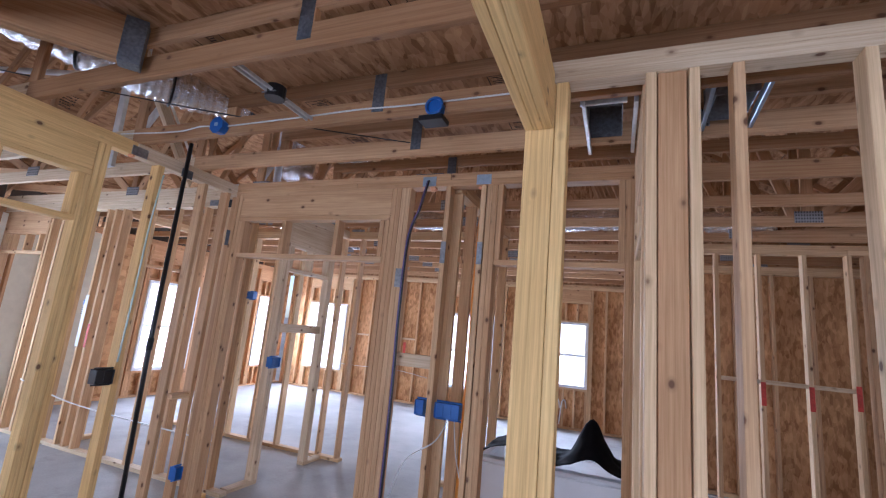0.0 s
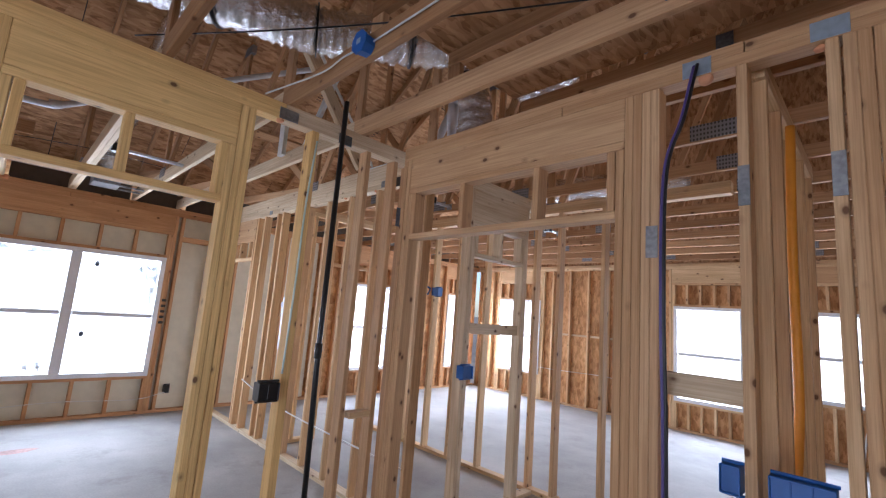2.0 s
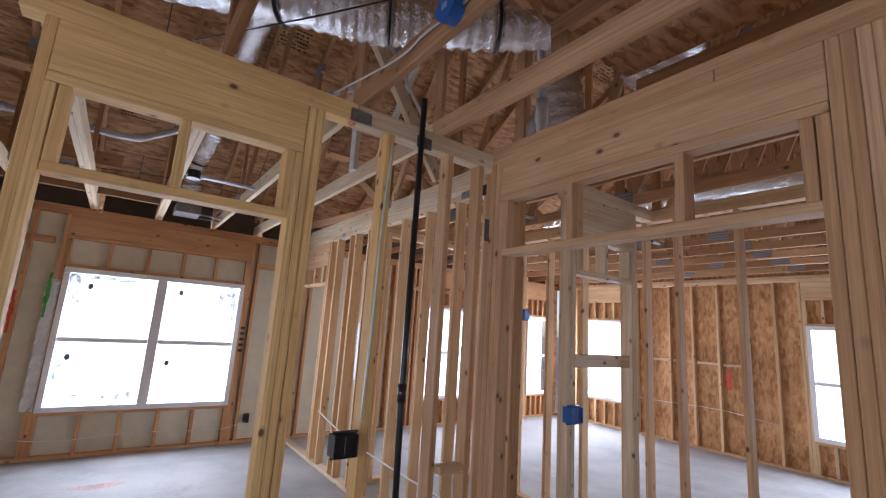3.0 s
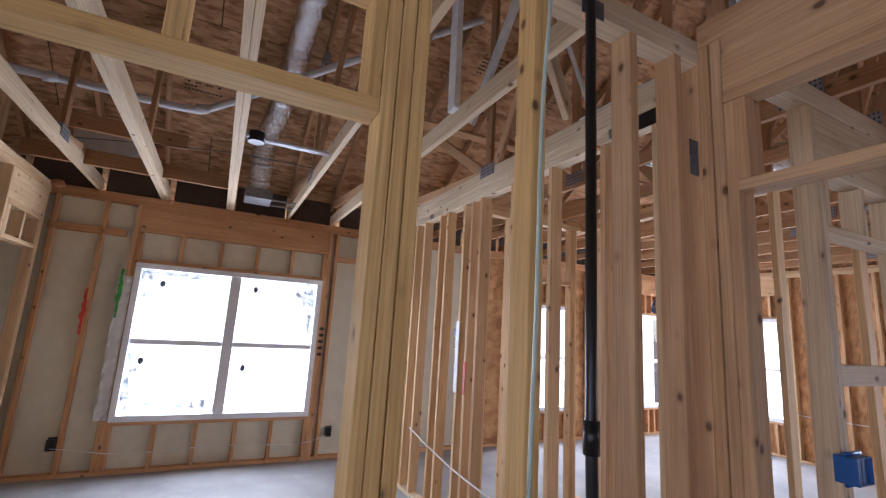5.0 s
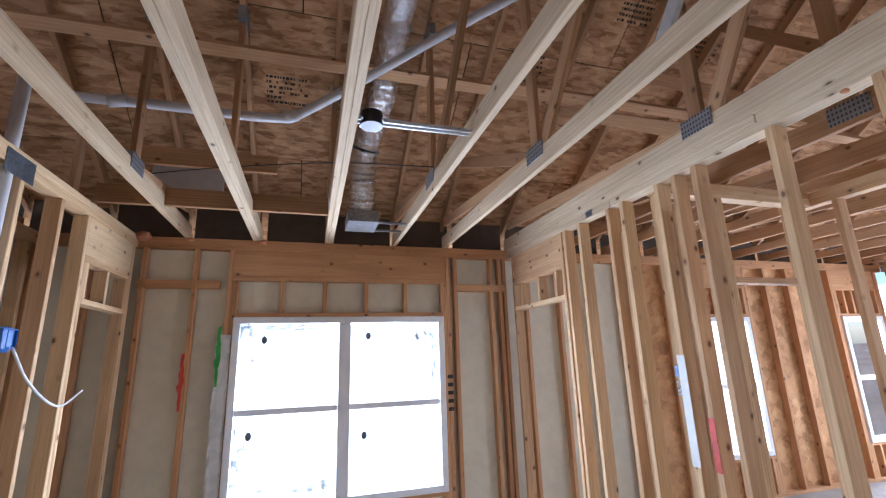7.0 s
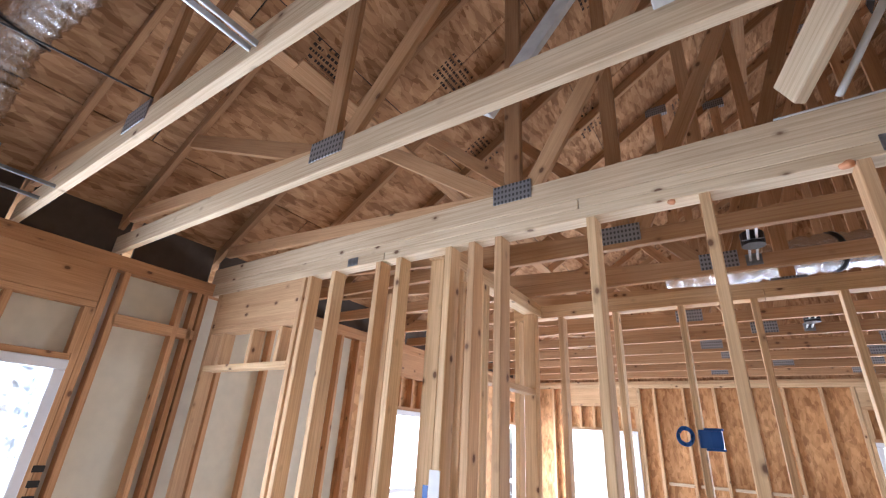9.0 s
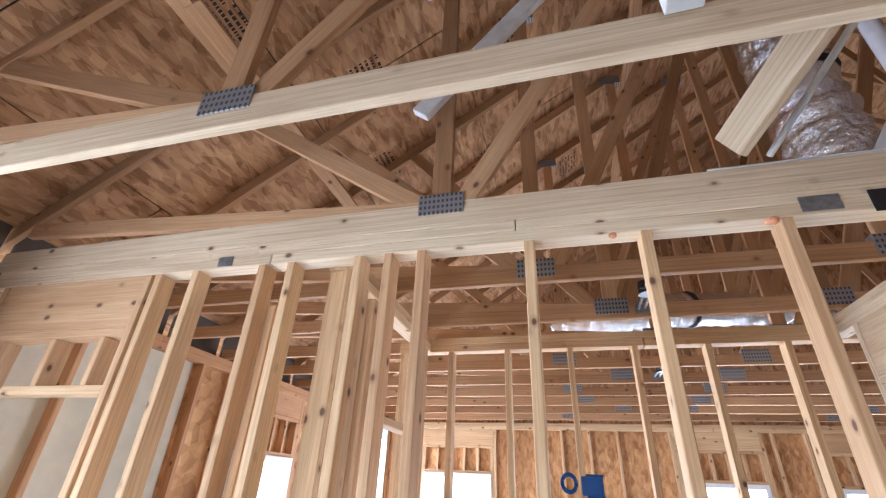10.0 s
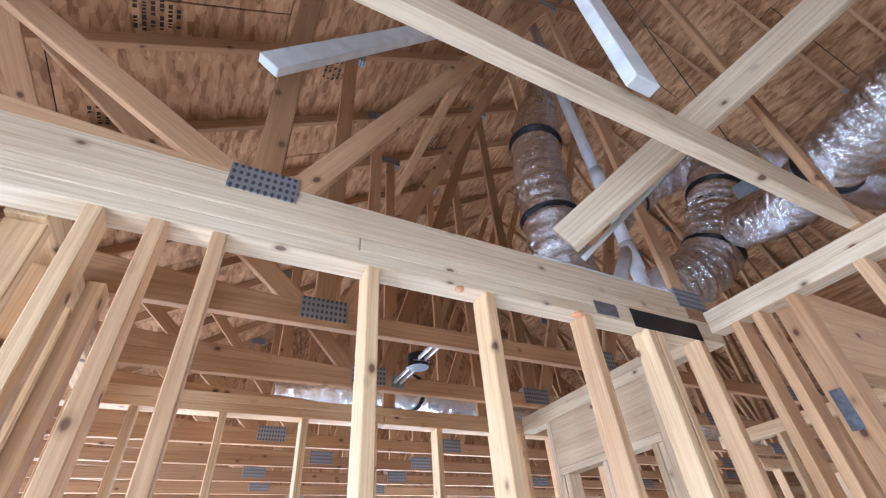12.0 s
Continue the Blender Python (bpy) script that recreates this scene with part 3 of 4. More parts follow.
for k in range(-10, 11):
    make_truss(truss_y(k), min(max(2.55 + 0.53 * k, 1.0), 3.4) + (random.uniform(-0.45, 0.45) if k > 0 or k < -3 else 0))

# roof deck of strand board sheets
deck = empty("roof_deck", (RIDGE, 3, roof_z(RIDGE)), "strand board roof sheathing seen from below", "roof deck", kind="structure")
ang = math.atan(SLOPE)
run = (RIDGE - X0 + 0.6) / math.cos(ang)
rows_n = math.ceil(run / 1.22)
for sg in (1, -1):
    for r in range(rows_n):
        y = Y0 - 0.6 - (1.28 if r % 2 else 0)
        while y < Y1 + 0.5:
            d0 = r * 1.22
            d1 = min(d0 + 1.213, run + 0.05)
            xa, xb = RIDGE - sg * (run - d0) * math.cos(ang), RIDGE - sg * (run - d1) * math.cos(ang)
            zz = lambda x: roof_z(x) + CH * math.sqrt(1 + SLOPE ** 2) + 0.008
            ya, yb = max(y, Y0 - 0.6), min(y + 2.551, Y1 + 0.6)
            if yb - ya > 0.1:
                mid_a = Vector((xa, (ya + yb) / 2, zz(xa)))
                mid_b = Vector((xb, (ya + yb) / 2, zz(xb)))
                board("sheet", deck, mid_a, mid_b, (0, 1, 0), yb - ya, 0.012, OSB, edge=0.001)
            y += 2.56
for sg in (1, -1):
    xa = RIDGE - sg * run * math.cos(ang)
    za = roof_z(xa) + CH * math.sqrt(1 + SLOPE ** 2) + 0.03
    zb = roof_z(RIDGE) + CH * math.sqrt(1 + SLOPE ** 2) + 0.03
    board("felt", deck, (xa, (Y0 + Y1) / 2, za), (RIDGE, (Y0 + Y1) / 2, zb), (0, 1, 0), Y1 - Y0 + 1.2, 0.012, BLACK, edge=0)
for yy, nm in ((Y0 - 0.07, "gable_1"), (Y1 + 0.07, "gable_2")):
    bm = bmesh.new()
    for off in (-0.01, 0.01):
        for x, z in ((X0 - 0.1, TOP), (XE + 0.1, TOP), (XE + 0.1, HEEL), (RIDGE, roof_z(RIDGE) + 0.1), (X0 - 0.1, HEEL)):
            bm.verts.new((x, yy + off, z))
    bm.verts.ensure_lookup_table()
    bm.faces.new(bm.verts[:5])
    bm.faces.new(bm.verts[5:][::-1])
    for i in range(5):
        j = (i + 1) % 5
        bm.faces.new((bm.verts[i], bm.verts[5 + i], bm.verts[5 + j], bm.verts[j]))
    bmesh.ops.recalc_face_normals(bm, faces=bm.faces)
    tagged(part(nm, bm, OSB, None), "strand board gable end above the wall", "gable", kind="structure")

# storage deck above the hall
loft = empty("loft_deck", (0, 2, DECK_Z), "strand board storage deck laid on the trusses above the hall", "loft deck", kind="structure")
for i, (xa, xb) in enumerate(((-2.52, -0.16), (-0.155, 2.205), (2.21, 3.05))):
    for j, (ya, yb) in enumerate(((0.55, 1.35), (1.354, 2.545), (2.549, 3.20))):
        slab("sheet", (xa, ya, DECK_Z + 0.001), (xb, yb, DECK_Z + 0.018), OSB, loft, edge=0.001)

# printed stamps on the sheets, too worn to read
ND = Vector((SLOPE, 0, -1)).normalized()
for x, y in [(-6.9, 1.0), (-6.5, 2.9), (-6.2, 4.5), (-6.0, 3.7), (-5.4, 5.2), (-5.0, 4.0), (-4.6, 6.1), (-4.2, 3.2), (-3.7, 5.0), (-3.4, 2.0), (-3.0, 3.9), (-2.6, 1.2), (-2.4, 2.6), (-2.0, 4.3), (-1.9, 0.6), (-5.7, 2.2), (-4.9, 1.1)]:
    z = roof_z(x) + CH * math.sqrt(1 + SLOPE ** 2) + 0.001
    mark = bmesh.new()
    for row in range(6):
        u = -0.15
        while u < 0.15:
            wd = random.uniform(0.008, 0.03)
            if random.random() < 0.75:
                px = row * 0.034 - 0.09
                vs = [mark.verts.new((x + px + dx, y + u + dy, z - 0.001 + SLOPE * (px + dx))) for dx, dy in ((0, 0), (0.017, 0), (0.017, wd), (0, wd))]
                mark.faces.new(vs)
            u += wd + 0.008
    part("printed_stamp", mark, INK, deck)

for x, y in ((-0.62, 2.24), (-0.62, 2.80), (-1.92, 2.26), (-1.95, 2.82), (-2.1, 1.5), (0.9, 2.2), (-0.9, 1.5)):
    mark = bmesh.new()
    for a, b, c, d in [(-0.09, -0.06, 0.09, -0.054), (-0.09, 0.054, 0.09, 0.06), (-0.09, -0.06, -0.084, 0.06), (0.084, -0.06, 0.09, 0.06), (-0.003, -0.06, 0.003, 0.06)] + [(random.uniform(-0.07, 0.02), -0.045 + 0.018 * r, random.uniform(0.03, 0.075), -0.036 + 0.018 * r) for r in range(5)]:
        mark.faces.new([mark.verts.new((x + u, y + v, DECK_Z)) for u, v in ((a, b), (a, d), (c, d), (c, b))])
    part("printed_stamp", mark, INK, loft)

# glowing white sky beyond the windows
for nm, m, w in (("backdrop_1", pose(X0 - 0.95, 3, 1.2, 90, 0, 90), 13.4), ("backdrop_2", pose(-1.3, Y1 + 0.95, 1.2, 90, 0, 0), 14.6), ("backdrop_3", pose(X1 + 0.95, 3, 1.2, 90, 0, 90), 13.4), ("backdrop_4", pose(-1.3, Y0 - 0.95, 1.2, 90, 0, 0), 14.6)):
    bm = bmesh.new()
    bmesh.ops.create_grid(bm, x_segments=1, y_segments=1, size=0.5)
    bmesh.ops.scale(bm, vec=(w, 2.8, 1), verts=bm.verts)
    ob = tagged(part(nm, bm, HAZE, None), "plain white overcast distance outside the windows", "backdrop", kind="structure")
    ob.matrix_basis = m

# eave baffles between the trusses
eave = empty("eave_baffles", (X0, 3, TOP), "brown board baffles between the truss heels", "baffle", kind="structure")
for k in range(-10, 11):
    y = TY + 0.62 * k
    slab("baffle", (X0 - 0.12, y + 0.03, TOP), (X0 - 0.10, y + 0.59, HEEL + 0.12), BAFFLE, eave)

# ---- things ----


def outlet_box(at, face, gangs=1, mat=BLUE, label="blue plastic electrical box nailed to a stud"):
    """An open plastic box with a lip, a divider for each gang and two nail tabs; face: the way it opens."""
    ob = empty("electrical_box", at, label, "electrical box")
    f = Vector(face).normalized()
    side = f.cross(Vector((0, 0, 1)))
    w, h, d = 0.055 * gangs + 0.005, 0.095, 0.075
    o = Vector(at)
    t = 0.005
    board("body", ob, o - f * d, o - f * 0.012, side, w, h, mat)
    for sg in (-1, 1):
        board("body_side", ob, o - f * d + side * sg * w / 2, o + side * sg * w / 2, (0, 0, 1), h, t, mat)
        board("body_side", ob, o - f * d + Vector((0, 0, sg * h / 2)), o + Vector((0, 0, sg * h / 2)), side, w, t, mat)
        c = o - f * 0.04 + Vector((0, 0, sg * (h / 2 + 0.008)))
        tube("nail_tab", [c - side * (w / 2 + 0.01), c + side * w / 2], 0.007, mat, ob)
    for g in range(1, gangs):
        board("divider", ob, o - f * d + side * (g / gangs - 0.5) * w, o - f * 0.01 + side * (g / gangs - 0.5) * w, (0, 0, 1), h, t, mat)
    return ob


def flex_duct(pts, r, label, straps=(), boot=False):
    """Insulated flexible duct in wrinkled foil, with straps and a sheet-metal boot."""
    line = curve_points(pts, 22)
    ob = empty("flexible_duct", line[0], label, "duct")
    rad = [r * (1 + 0.07 * math.sin(i * 1.9) + 0.05 * random.uniform(-1, 1)) for i in range(len(line))]
    tube("hose", line, rad, FOIL, ob, res=18)
    for s_ in straps:
        i = int(s_ * (len(line) - 2))
        tube("strap", [line[i], line[i].lerp(line[i + 1], 0.5)], r * 1.13, BLACK, ob, res=18)
    if boot:
        x, y, z = line[0]
        slab("boot", (x - 0.16, y - 0.13, z - 0.07), (x + 0.16, y + 0.13, z + 0.03), STEEL, ob)
        for dy in (-0.12, 0.12):
            board("rail", ob, (x + dy, y - 0.12, z - 0.06), (x + dy, y + 0.42, z - 0.06), (0, 0, 1), 0.02, 0.012, STEEL)
    return ob


def light_hanger(x, y0, y1, z, share=0.5):
    """Two telescoping bars between trusses, with a round ceiling box."""
    ob = empty("light_hanger", (x, y0, z), "galvanised bar hanger with a round ceiling box", "bracket")
    for dx in (-0.018, 0.018):
        board("bar", ob, (x + dx, y0, z), (x + dx, y1, z), (1, 0, 0), 0.012, 0.022, BRIGHT)
    for y in (y0, y1):
        board("foot", ob, (x - 0.04, y, z), (x + 0.04, y, z), (0, 0, 1), 0.07, 0.005, STEEL)
    ym = y0 + share * (y1 - y0)
    tube("ceiling_box", [(x, ym, z - 0.03), (x, ym, z + 0.04)], 0.055, BLACK, ob, res=16, smooth=False)
    for a in range(3):
        board("bracket", ob, (x - 0.05, ym - 0.05 + 0.05 * a, z - 0.012), (x + 0.05, ym - 0.05 + 0.05 * a, z - 0.012), (0, 1, 0), 0.01, 0.004, STEEL)


def nail_plate(parent_wall, s, z, w=0.09, h=0.075, face=-1, mat=STEEL):
    """A steel guard plate on a wall's face."""
    a = parent_wall.p(s - w / 2, z - h / 2, face * (D / 2 + 0.0005))
    b = parent_wall.p(s + w / 2, z + h / 2, face * (D / 2 + 0.004))
    slab("guard_plate", [min(u, v) for u, v in zip(a, b)], [max(u, v) for u, v in zip(a, b)], mat, parent_wall.ob, edge=0.001)


# hall: boxes, pipe, cables
outlet_box((-3.25, 2.09, 1.10), (1, 0, 0), 2, BLACK, "dark blue two-gang electrical box on a stud")
outlet_box((-3.25, 2.83, 0.30), (1, 0, 0))
outlet_box((-1.230, 2.87, 1.10), (0, -1, 0))
outlet_box((-1.030, 2.87, 1.10), (0, -1, 0), 3, BLUE, "blue three-gang electrical box between studs")
outlet_box((-3.17, 3.66, 1.16), (1, 0, 0), 2)
cbox = empty("electrical_box", (-2.49, 1.99, 2.83), "blue octagonal ceiling box on a truss chord", "electrical box")
tube("body", [(-2.49, 2.008, 2.83), (-2.49, 1.955, 2.83)], [0.05, 0.056], BLUE, cbox, res=8, smooth=False)
tube("lip", [(-2.49, 1.955, 2.83), (-2.49, 1.947, 2.83)], 0.06, BLUE, cbox, res=8, smooth=False)
slab("label_tag", (-2.505, 1.9445, 2.82), (-2.475, 1.9465, 2.845), BLUEPLATE, cbox, edge=0)
outlet_box((-6.27, -0.15, 1.84), (0, 1, 0), 2)
outlet_box((-4.74, 4.74, 1.87), (0, -1, 0), 2)
coil = empty("cable_coil", (-4.87, 4.73, 1.87), "coiled blue cable hanging on a stud", "cable coil")
for r in (0.033, 0.04, 0.046):
    tube("loop", [(-4.87 + r * math.cos(a), 4.735 + 0.01 * math.sin(3 * a), 1.88 + r * 1.15 * math.sin(a)) for a in [k * math.tau / 24 for k in range(25)]], 0.005, BLUE, coil)
outlet_box((-7.80, 0.20, 0.31), (1, 0, 0), 1, BLACK, "black outlet box low on the window wall")
outlet_box((-7.80, 2.77, 0.31), (1, 0, 0), 1, BLACK, "black outlet box low on the window wall")
fan = empty("fan_box", (-0.92, 1.94, 2.78), "round blue fan box with a black bracket under a truss", "ceiling box")
tube("cup", [(-0.92, 1.975, 2.80), (-0.92, 2.02, 2.80)], 0.045, BLUE, fan, res=16, smooth=False)
tube("rim", curve_points([(-0.92 + 0.047 * math.cos(a), 1.965, 2.80 + 0.047 * math.sin(a)) for a in [k * math.pi / 4 for k in range(9)]], 3), 0.008, BLUE, fan)
slab("bracket", (-1.0, 1.95, 2.715), (-0.86, 2.05, 2.745), BLACK, fan)
drain = empty("black_pipe", (-3.265, 2.40, 0), "thin black plastic pipe with a coupling beside studs", "pipe")
tube("pipe", [(-3.265, 2.40, 0), (-3.27, 2.375, 1.3), (-3.285, 2.385, 2.95)], 0.017, BLACK, drain, res=10)
tube("coupling", [(-3.27, 2.375, 1.28), (-3.27, 2.375, 1.37)], 0.023, BLACK, drain, res=10)
cab = empty("cable_bundle", (-1.42, 2.9, 0), "purple and black cable bundle dropping from the plate", "cable")
pts = [(-1.330, 2.87, 2.72), (-1.380, 2.87, 2.50), (-1.450, 2.87, 2.26), (-1.460, 2.87, 1.7), (-1.450, 2.87, 1.2), (-1.450, 2.87, 0.5), (-1.460, 2.87, 0.04)]
tube("cable", curve_points(pts), 0.009, PURPLE, cab, res=8)
tube("cable", curve_points([(x + 0.014, y - 0.012, z) for x, y, z in pts]), 0.007, BLACK, cab, res=8)
pipe = empty("orange_pipe", (-1.1, 3.5, 0), "orange flexible pipe standing by the plumbing wall", "pipe")
tube("pipe", curve_points([(-1.09, 3.5, 2.62), (-1.10, 3.5, 2.0), (-1.10, 3.52, 1.3), (-1.13, 3.5, 0.7), (-1.08, 3.5, 0.05)]), 0.02, ORANGE, pipe, res=10)


def cable(pts, r=0.005, mat=WIRE, label="white electrical cable stapled to the framing"):
    ob = tube("cable", curve_points(pts), r, mat, None, res=6)
    return tagged(ob, label, "cable")


cable([(-2.45, 2.0, 2.84), (-1.8, 2.002, 2.845), (-1.4, 2.0, 2.85), (-0.95, 2.0, 2.84), (0.4, 2.002, 2.85)])
cable([(-3.3, 1.86, 2.79), (-2.9, 1.98, 2.83), (-2.7, 2.0, 2.86), (-2.5, 2.0, 2.84)])
cable([(-3.25, 2.19, 2.6), (-3.255, 2.17, 2.2), (-3.255, 2.165, 1.7), (-3.25, 2.15, 1.2)], 0.006, PALEGREEN)
cable([(-6.5, 3.24, 0.62), (-6.1, 3.24, 0.56), (-5.6, 3.24, 0.50), (-5.0, 3.24, 0.47), (-4.4, 3.24, 0.46), (-3.4, 3.24, 0.45)], 0.007)
cable([(-7.1, -0.15, 1.55), (-6.8, -0.14, 1.48), (-6.5, -0.15, 1.62), (-6.3, -0.15, 1.8)], 0.007)
cable([(-7.8, 0.2, 0.28), (-7.79, 0.8, 0.2), (-7.79, 1.6, 0.23), (-7.79, 2.4, 0.2), (-7.8, 2.75, 0.27)], 0.004)
cable([(-7.0, 9.13, 0.7), (-5.8, 9.13, 0.66), (-4.6, 9.13, 0.68), (-3.8, 9.13, 0.6)], 0.006)
cable([(0.3, 5.2, 0.35), (1.4, 5.2, 0.3), (2.6, 5.2, 0.34)], 0.006)
cable([(-3.45, 3.262, 2.917), (-3.9, 3.262, 2.918), (-4.25, 3.262, 2.917)], 0.006)
cable([(-1.0, 2.9, 1.1), (-1.1, 2.9, 0.9), (-1.3, 2.9, 0.75), (-1.4, 2.9, 0.5)], 0.005)
light_hanger(-1.78, 1.40, 2.025, 2.83)
light_hanger(-5.54, 1.40, 2.025, 2.825, 0.16)
light_hanger(-4.35, truss_y(1) + 0.02, truss_y(2) - 0.02, 2.84)
light_hanger(-4.0, truss_y(4) + 0.02, truss_y(5) - 0.02, 2.84)
reg = empty("ceiling_register", (-0.07, 2.33, 2.76), "galvanised register boot in a ceiling frame", "duct boot")
for x in (-0.19, 0.05):
    board("rail", reg, (x + 0.03, 2.08, 2.79), (x + 0.03, 2.68, 2.79), (0, 0, 1), 0.04, 0.02, BRIGHT)
for y in (2.10, 2.55):
    board("cross_rail", reg, (-0.18, y, 2.80), (0.04, y, 2.80), (0, 0, 1), 0.03, 0.015, BRIGHT)
for x in (-0.16, 0.02):
    board("boot_side", reg, (x, 2.15, 2.90), (x, 2.5, 2.90), (0, 0, 1), 0.2, 0.004, STEEL)
for y in (2.15, 2.5):
    board("boot_side", reg, (-0.16, y, 2.90), (0.02, y, 2.90), (0, 0, 1), 0.2, 0.004, DARKSTEEL)

boot = empty("register_boot", (0.5, 2.5, 2.82), "bluish galvanised register boot between bar hangers", "duct boot")
for x in (0.40, 0.62):
    board("rail", boot, (x, 2.07, 2.83), (x + 0.02, 2.53, 2.83), (0, 0, 1), 0.05, 0.02, BLUEPLATE)
for y in (2.2, 2.46):
    board("boot_side", boot, (0.42, y, 2.92), (0.61, y, 2.92), (0, 0, 1), 0.18, 0.004, STEEL)
for x in (0.43, 0.60):
    board("boot_side", boot, (x, 2.2, 2.92), (x, 2.46, 2.92), (0, 0, 1), 0.18, 0.004, BLUEPLATE)

# guard plates and straps on the plates
for s_ in (-1.33, -0.90):
    nail_plate(w2, s_, 2.725, 0.11, 0.075, -1, BLUEPLATE)
nail_plate(w2, -1.51, 1.98, 0.05, 0.14)
nail_plate(w1, -3.95, 2.725, 0.12, 0.06)
nail_plate(w1, -6.33, 2.715, 0.08, 0.05)
nail_plate(w1, -3.60, 2.715, 0.42, 0.085, -1, BLACK)
nail_plate(w7, -6.18, 2.70, 0.24, 0.12, 1, DARKSTEEL)
nail_plate(w4, 2.02, 2.72, 0.12, 0.07, 1, STEEL)
nail_plate(w4, 2.42, 2.70, 0.10, 0.07, 1, DARKSTEEL)
nail_plate(w4, 2.93, 2.28, 0.05, 0.14, 1, DARKSTEEL)
w2.run("blocking", -1.475, -1.19, 1.395, PALE, h=0.09, depth=S)
w4.run("blocking", 2.68, 2.84, 0.9, h=S)

# paint marks on framing
for y, z0, z1, mt in ((0.235, 1.32, 1.78, RED), (0.50, 1.50, 2.0, GREEN)):
    bm = bmesh.new()
    bmesh.ops.create_grid(bm, x_segments=3, y_segments=14, size=0.5)
    for v in bm.verts:
        u, w_ = v.co.x, v.co.y
        v.co = (X0 + (0.0025 if y < 0.4 else 0.018), y + u * (0.036 + 0.03 * noise.noise(Vector((w_ * 9, u * 3, y)))) * (1 - 1.6 * w_ * w_) + 0.006 * noise.noise(Vector((w_ * 4, 0, y))), (z0 + z1) / 2 + w_ * (z1 - z0))
    tagged(part("paint_mark", bm, mt, ww.ob), "sprayed paint mark")
for s_, z0, z1 in ((-5.511, 1.08, 1.34), (-5.648, 1.12, 1.24)):
    slab("paint_mark", (s_ - 0.0185, 3.2505, z0), (s_ + 0.0185, 3.2535, z1), RED, w1.ob, edge=0)
slab("paper_tag", (-5.648 - 0.024, 3.2465, 1.08), (-5.648 + 0.03, 3.2500, 1.66), WIRE, w1.ob, edge=0)
for i in range(4):
    z0 = 1.44 + 0.022 * i
    slab("tag_bar", (-5.648 - 0.055, 3.2490, z0), (-5.648 - 0.03, 3.2530, z0 + 0.012), BLACK, w1.ob, edge=0)
slab("tag_bar", (-5.648 - 0.055, 3.2490, 1.44 + 0.10), (-5.648 - 0.03, 3.2530, 1.44 + 0.16), BLUE, w1.ob, edge=0)
flap = bmesh.new()
bmesh.ops.create_grid(flap, x_segments=4, y_segments=18, size=0.5)
for v in flap.verts:
    u, w_ = v.co.x, v.co.y
    edge_in = 0.02 * noise.noise(Vector((w_ * 6, 2, 0))) if u < -0.3 else 0.0
    v.co = (X0 + 0.004 + 0.010 * abs(noise.noise(Vector((u * 3, w_ * 9, 4)))), 0.535 + 0.11 * u + edge_in, 1.22 + 1.42 * w_)
bmesh.ops.solidify(flap, geom=flap.faces[:], thickness=0.0015)
tagged(part("wrap_flap", flap, WHITEWASH, None, smooth=True), "pale house wrap flap folded in beside the window", "house wrap")
strip = empty("spacer_strip", (X0, 2.57, 1.2), "black notched spacer strip beside the window", "spacer")
for i in range(5):
    slab("tooth", (X0, 2.545, 1.18 + 0.075 * i), (X0 + 0.008, 2.60, 1.215 + 0.075 * i), BLACK, strip)

# plastic film and stickers on the twin window
film_at = X0 - 0.034
for cy, cz, ry, rz in ((0.71, 1.86, 0.06, 0.17), (2.36, 1.90, 0.12, 0.13), (0.70, 0.98, 0.06, 0.20), (1.34, 0.62, 0.16, 0.07), (1.02, 1.995, 0.38, 0.035), (2.42, 1.68, 0.05, 0.27), (0.69, 0.72, 0.05, 0.16), (0.80, 1.70, 0.05, 0.10), (1.05, 0.64, 0.18, 0.03)):
    bm = bmesh.new()
    ring = []
    for k in range(28):
        a = k * math.tau / 28
        rr = 1 + 0.45 * noise.noise(Vector((math.cos(a) * 2, math.sin(a) * 2, cy * 7)))
        ring.append(bm.verts.new((film_at + 0.004 * math.sin(5 * a), cy + ry * rr * math.cos(a), cz + rz * rr * math.sin(a))))
    mid = bm.verts.new((film_at + 0.012, cy, cz))
    for k in range(28):
        bm.faces.new((ring[k], ring[(k + 1) % 28], mid))
    tagged(part("loose_film", bm, THINFILM, None), "wrinkled protective film peeling off a window pane", "film")
for y, z in ((0.86, 1.88), (1.78, 1.90), (0.78, 1.08), (1.75, 1.02)):
    bm = bmesh.new()
    bmesh.ops.create_uvsphere(bm, u_segments=12, v_segments=6, radius=0.034)
    bmesh.ops.scale(bm, vec=(0.2, 0.8, 1.1), verts=bm.verts)
    ob = tagged(part("pane_spot", bm, DARKSTEEL, None, smooth=True), "small grey spot stuck on the window film", "sticker", "spots on the window film")
    ob.matrix_basis = Matrix.Translation((film_at + 0.004, y, z))

# attic: ducts, pipes, braces
flex_duct([(-7.28, 1.64, 2.87), (-7.15, 1.63, 3.1), (-7.0, 1.63, 3.38), (-6.75, 1.71, 3.66), (-6.4, 1.75, 3.92), (-5.9, 1.78, 4.2), (-4.8, 1.85, 4.7)], 0.11, "foil-wrapped flexible duct rising from the window room's register", (0.35, 0.62), True)
flex_duct([(-4.3, 0.6, 3.6), (-3.8, 1.2, 3.42), (-3.40, 1.7, 3.3), (-3.24, 2.05, 3.28), (-3.05, 2.4, 3.32), (-2.78, 2.82, 3.38), (-2.5, 3.2, 3.6)], 0.14, "sagging foil-wrapped flexible duct above the hall", (0.3, 0.52, 0.75))
flex_duct([(-3.45, 3.85, 3.2), (-3.52, 3.8, 3.9), (-3.48, 3.76, 4.6), (-3.2, 3.7, 5.4)], 0.18, "wide foil-wrapped flexible duct hung with black straps", (0.3, 0.65))
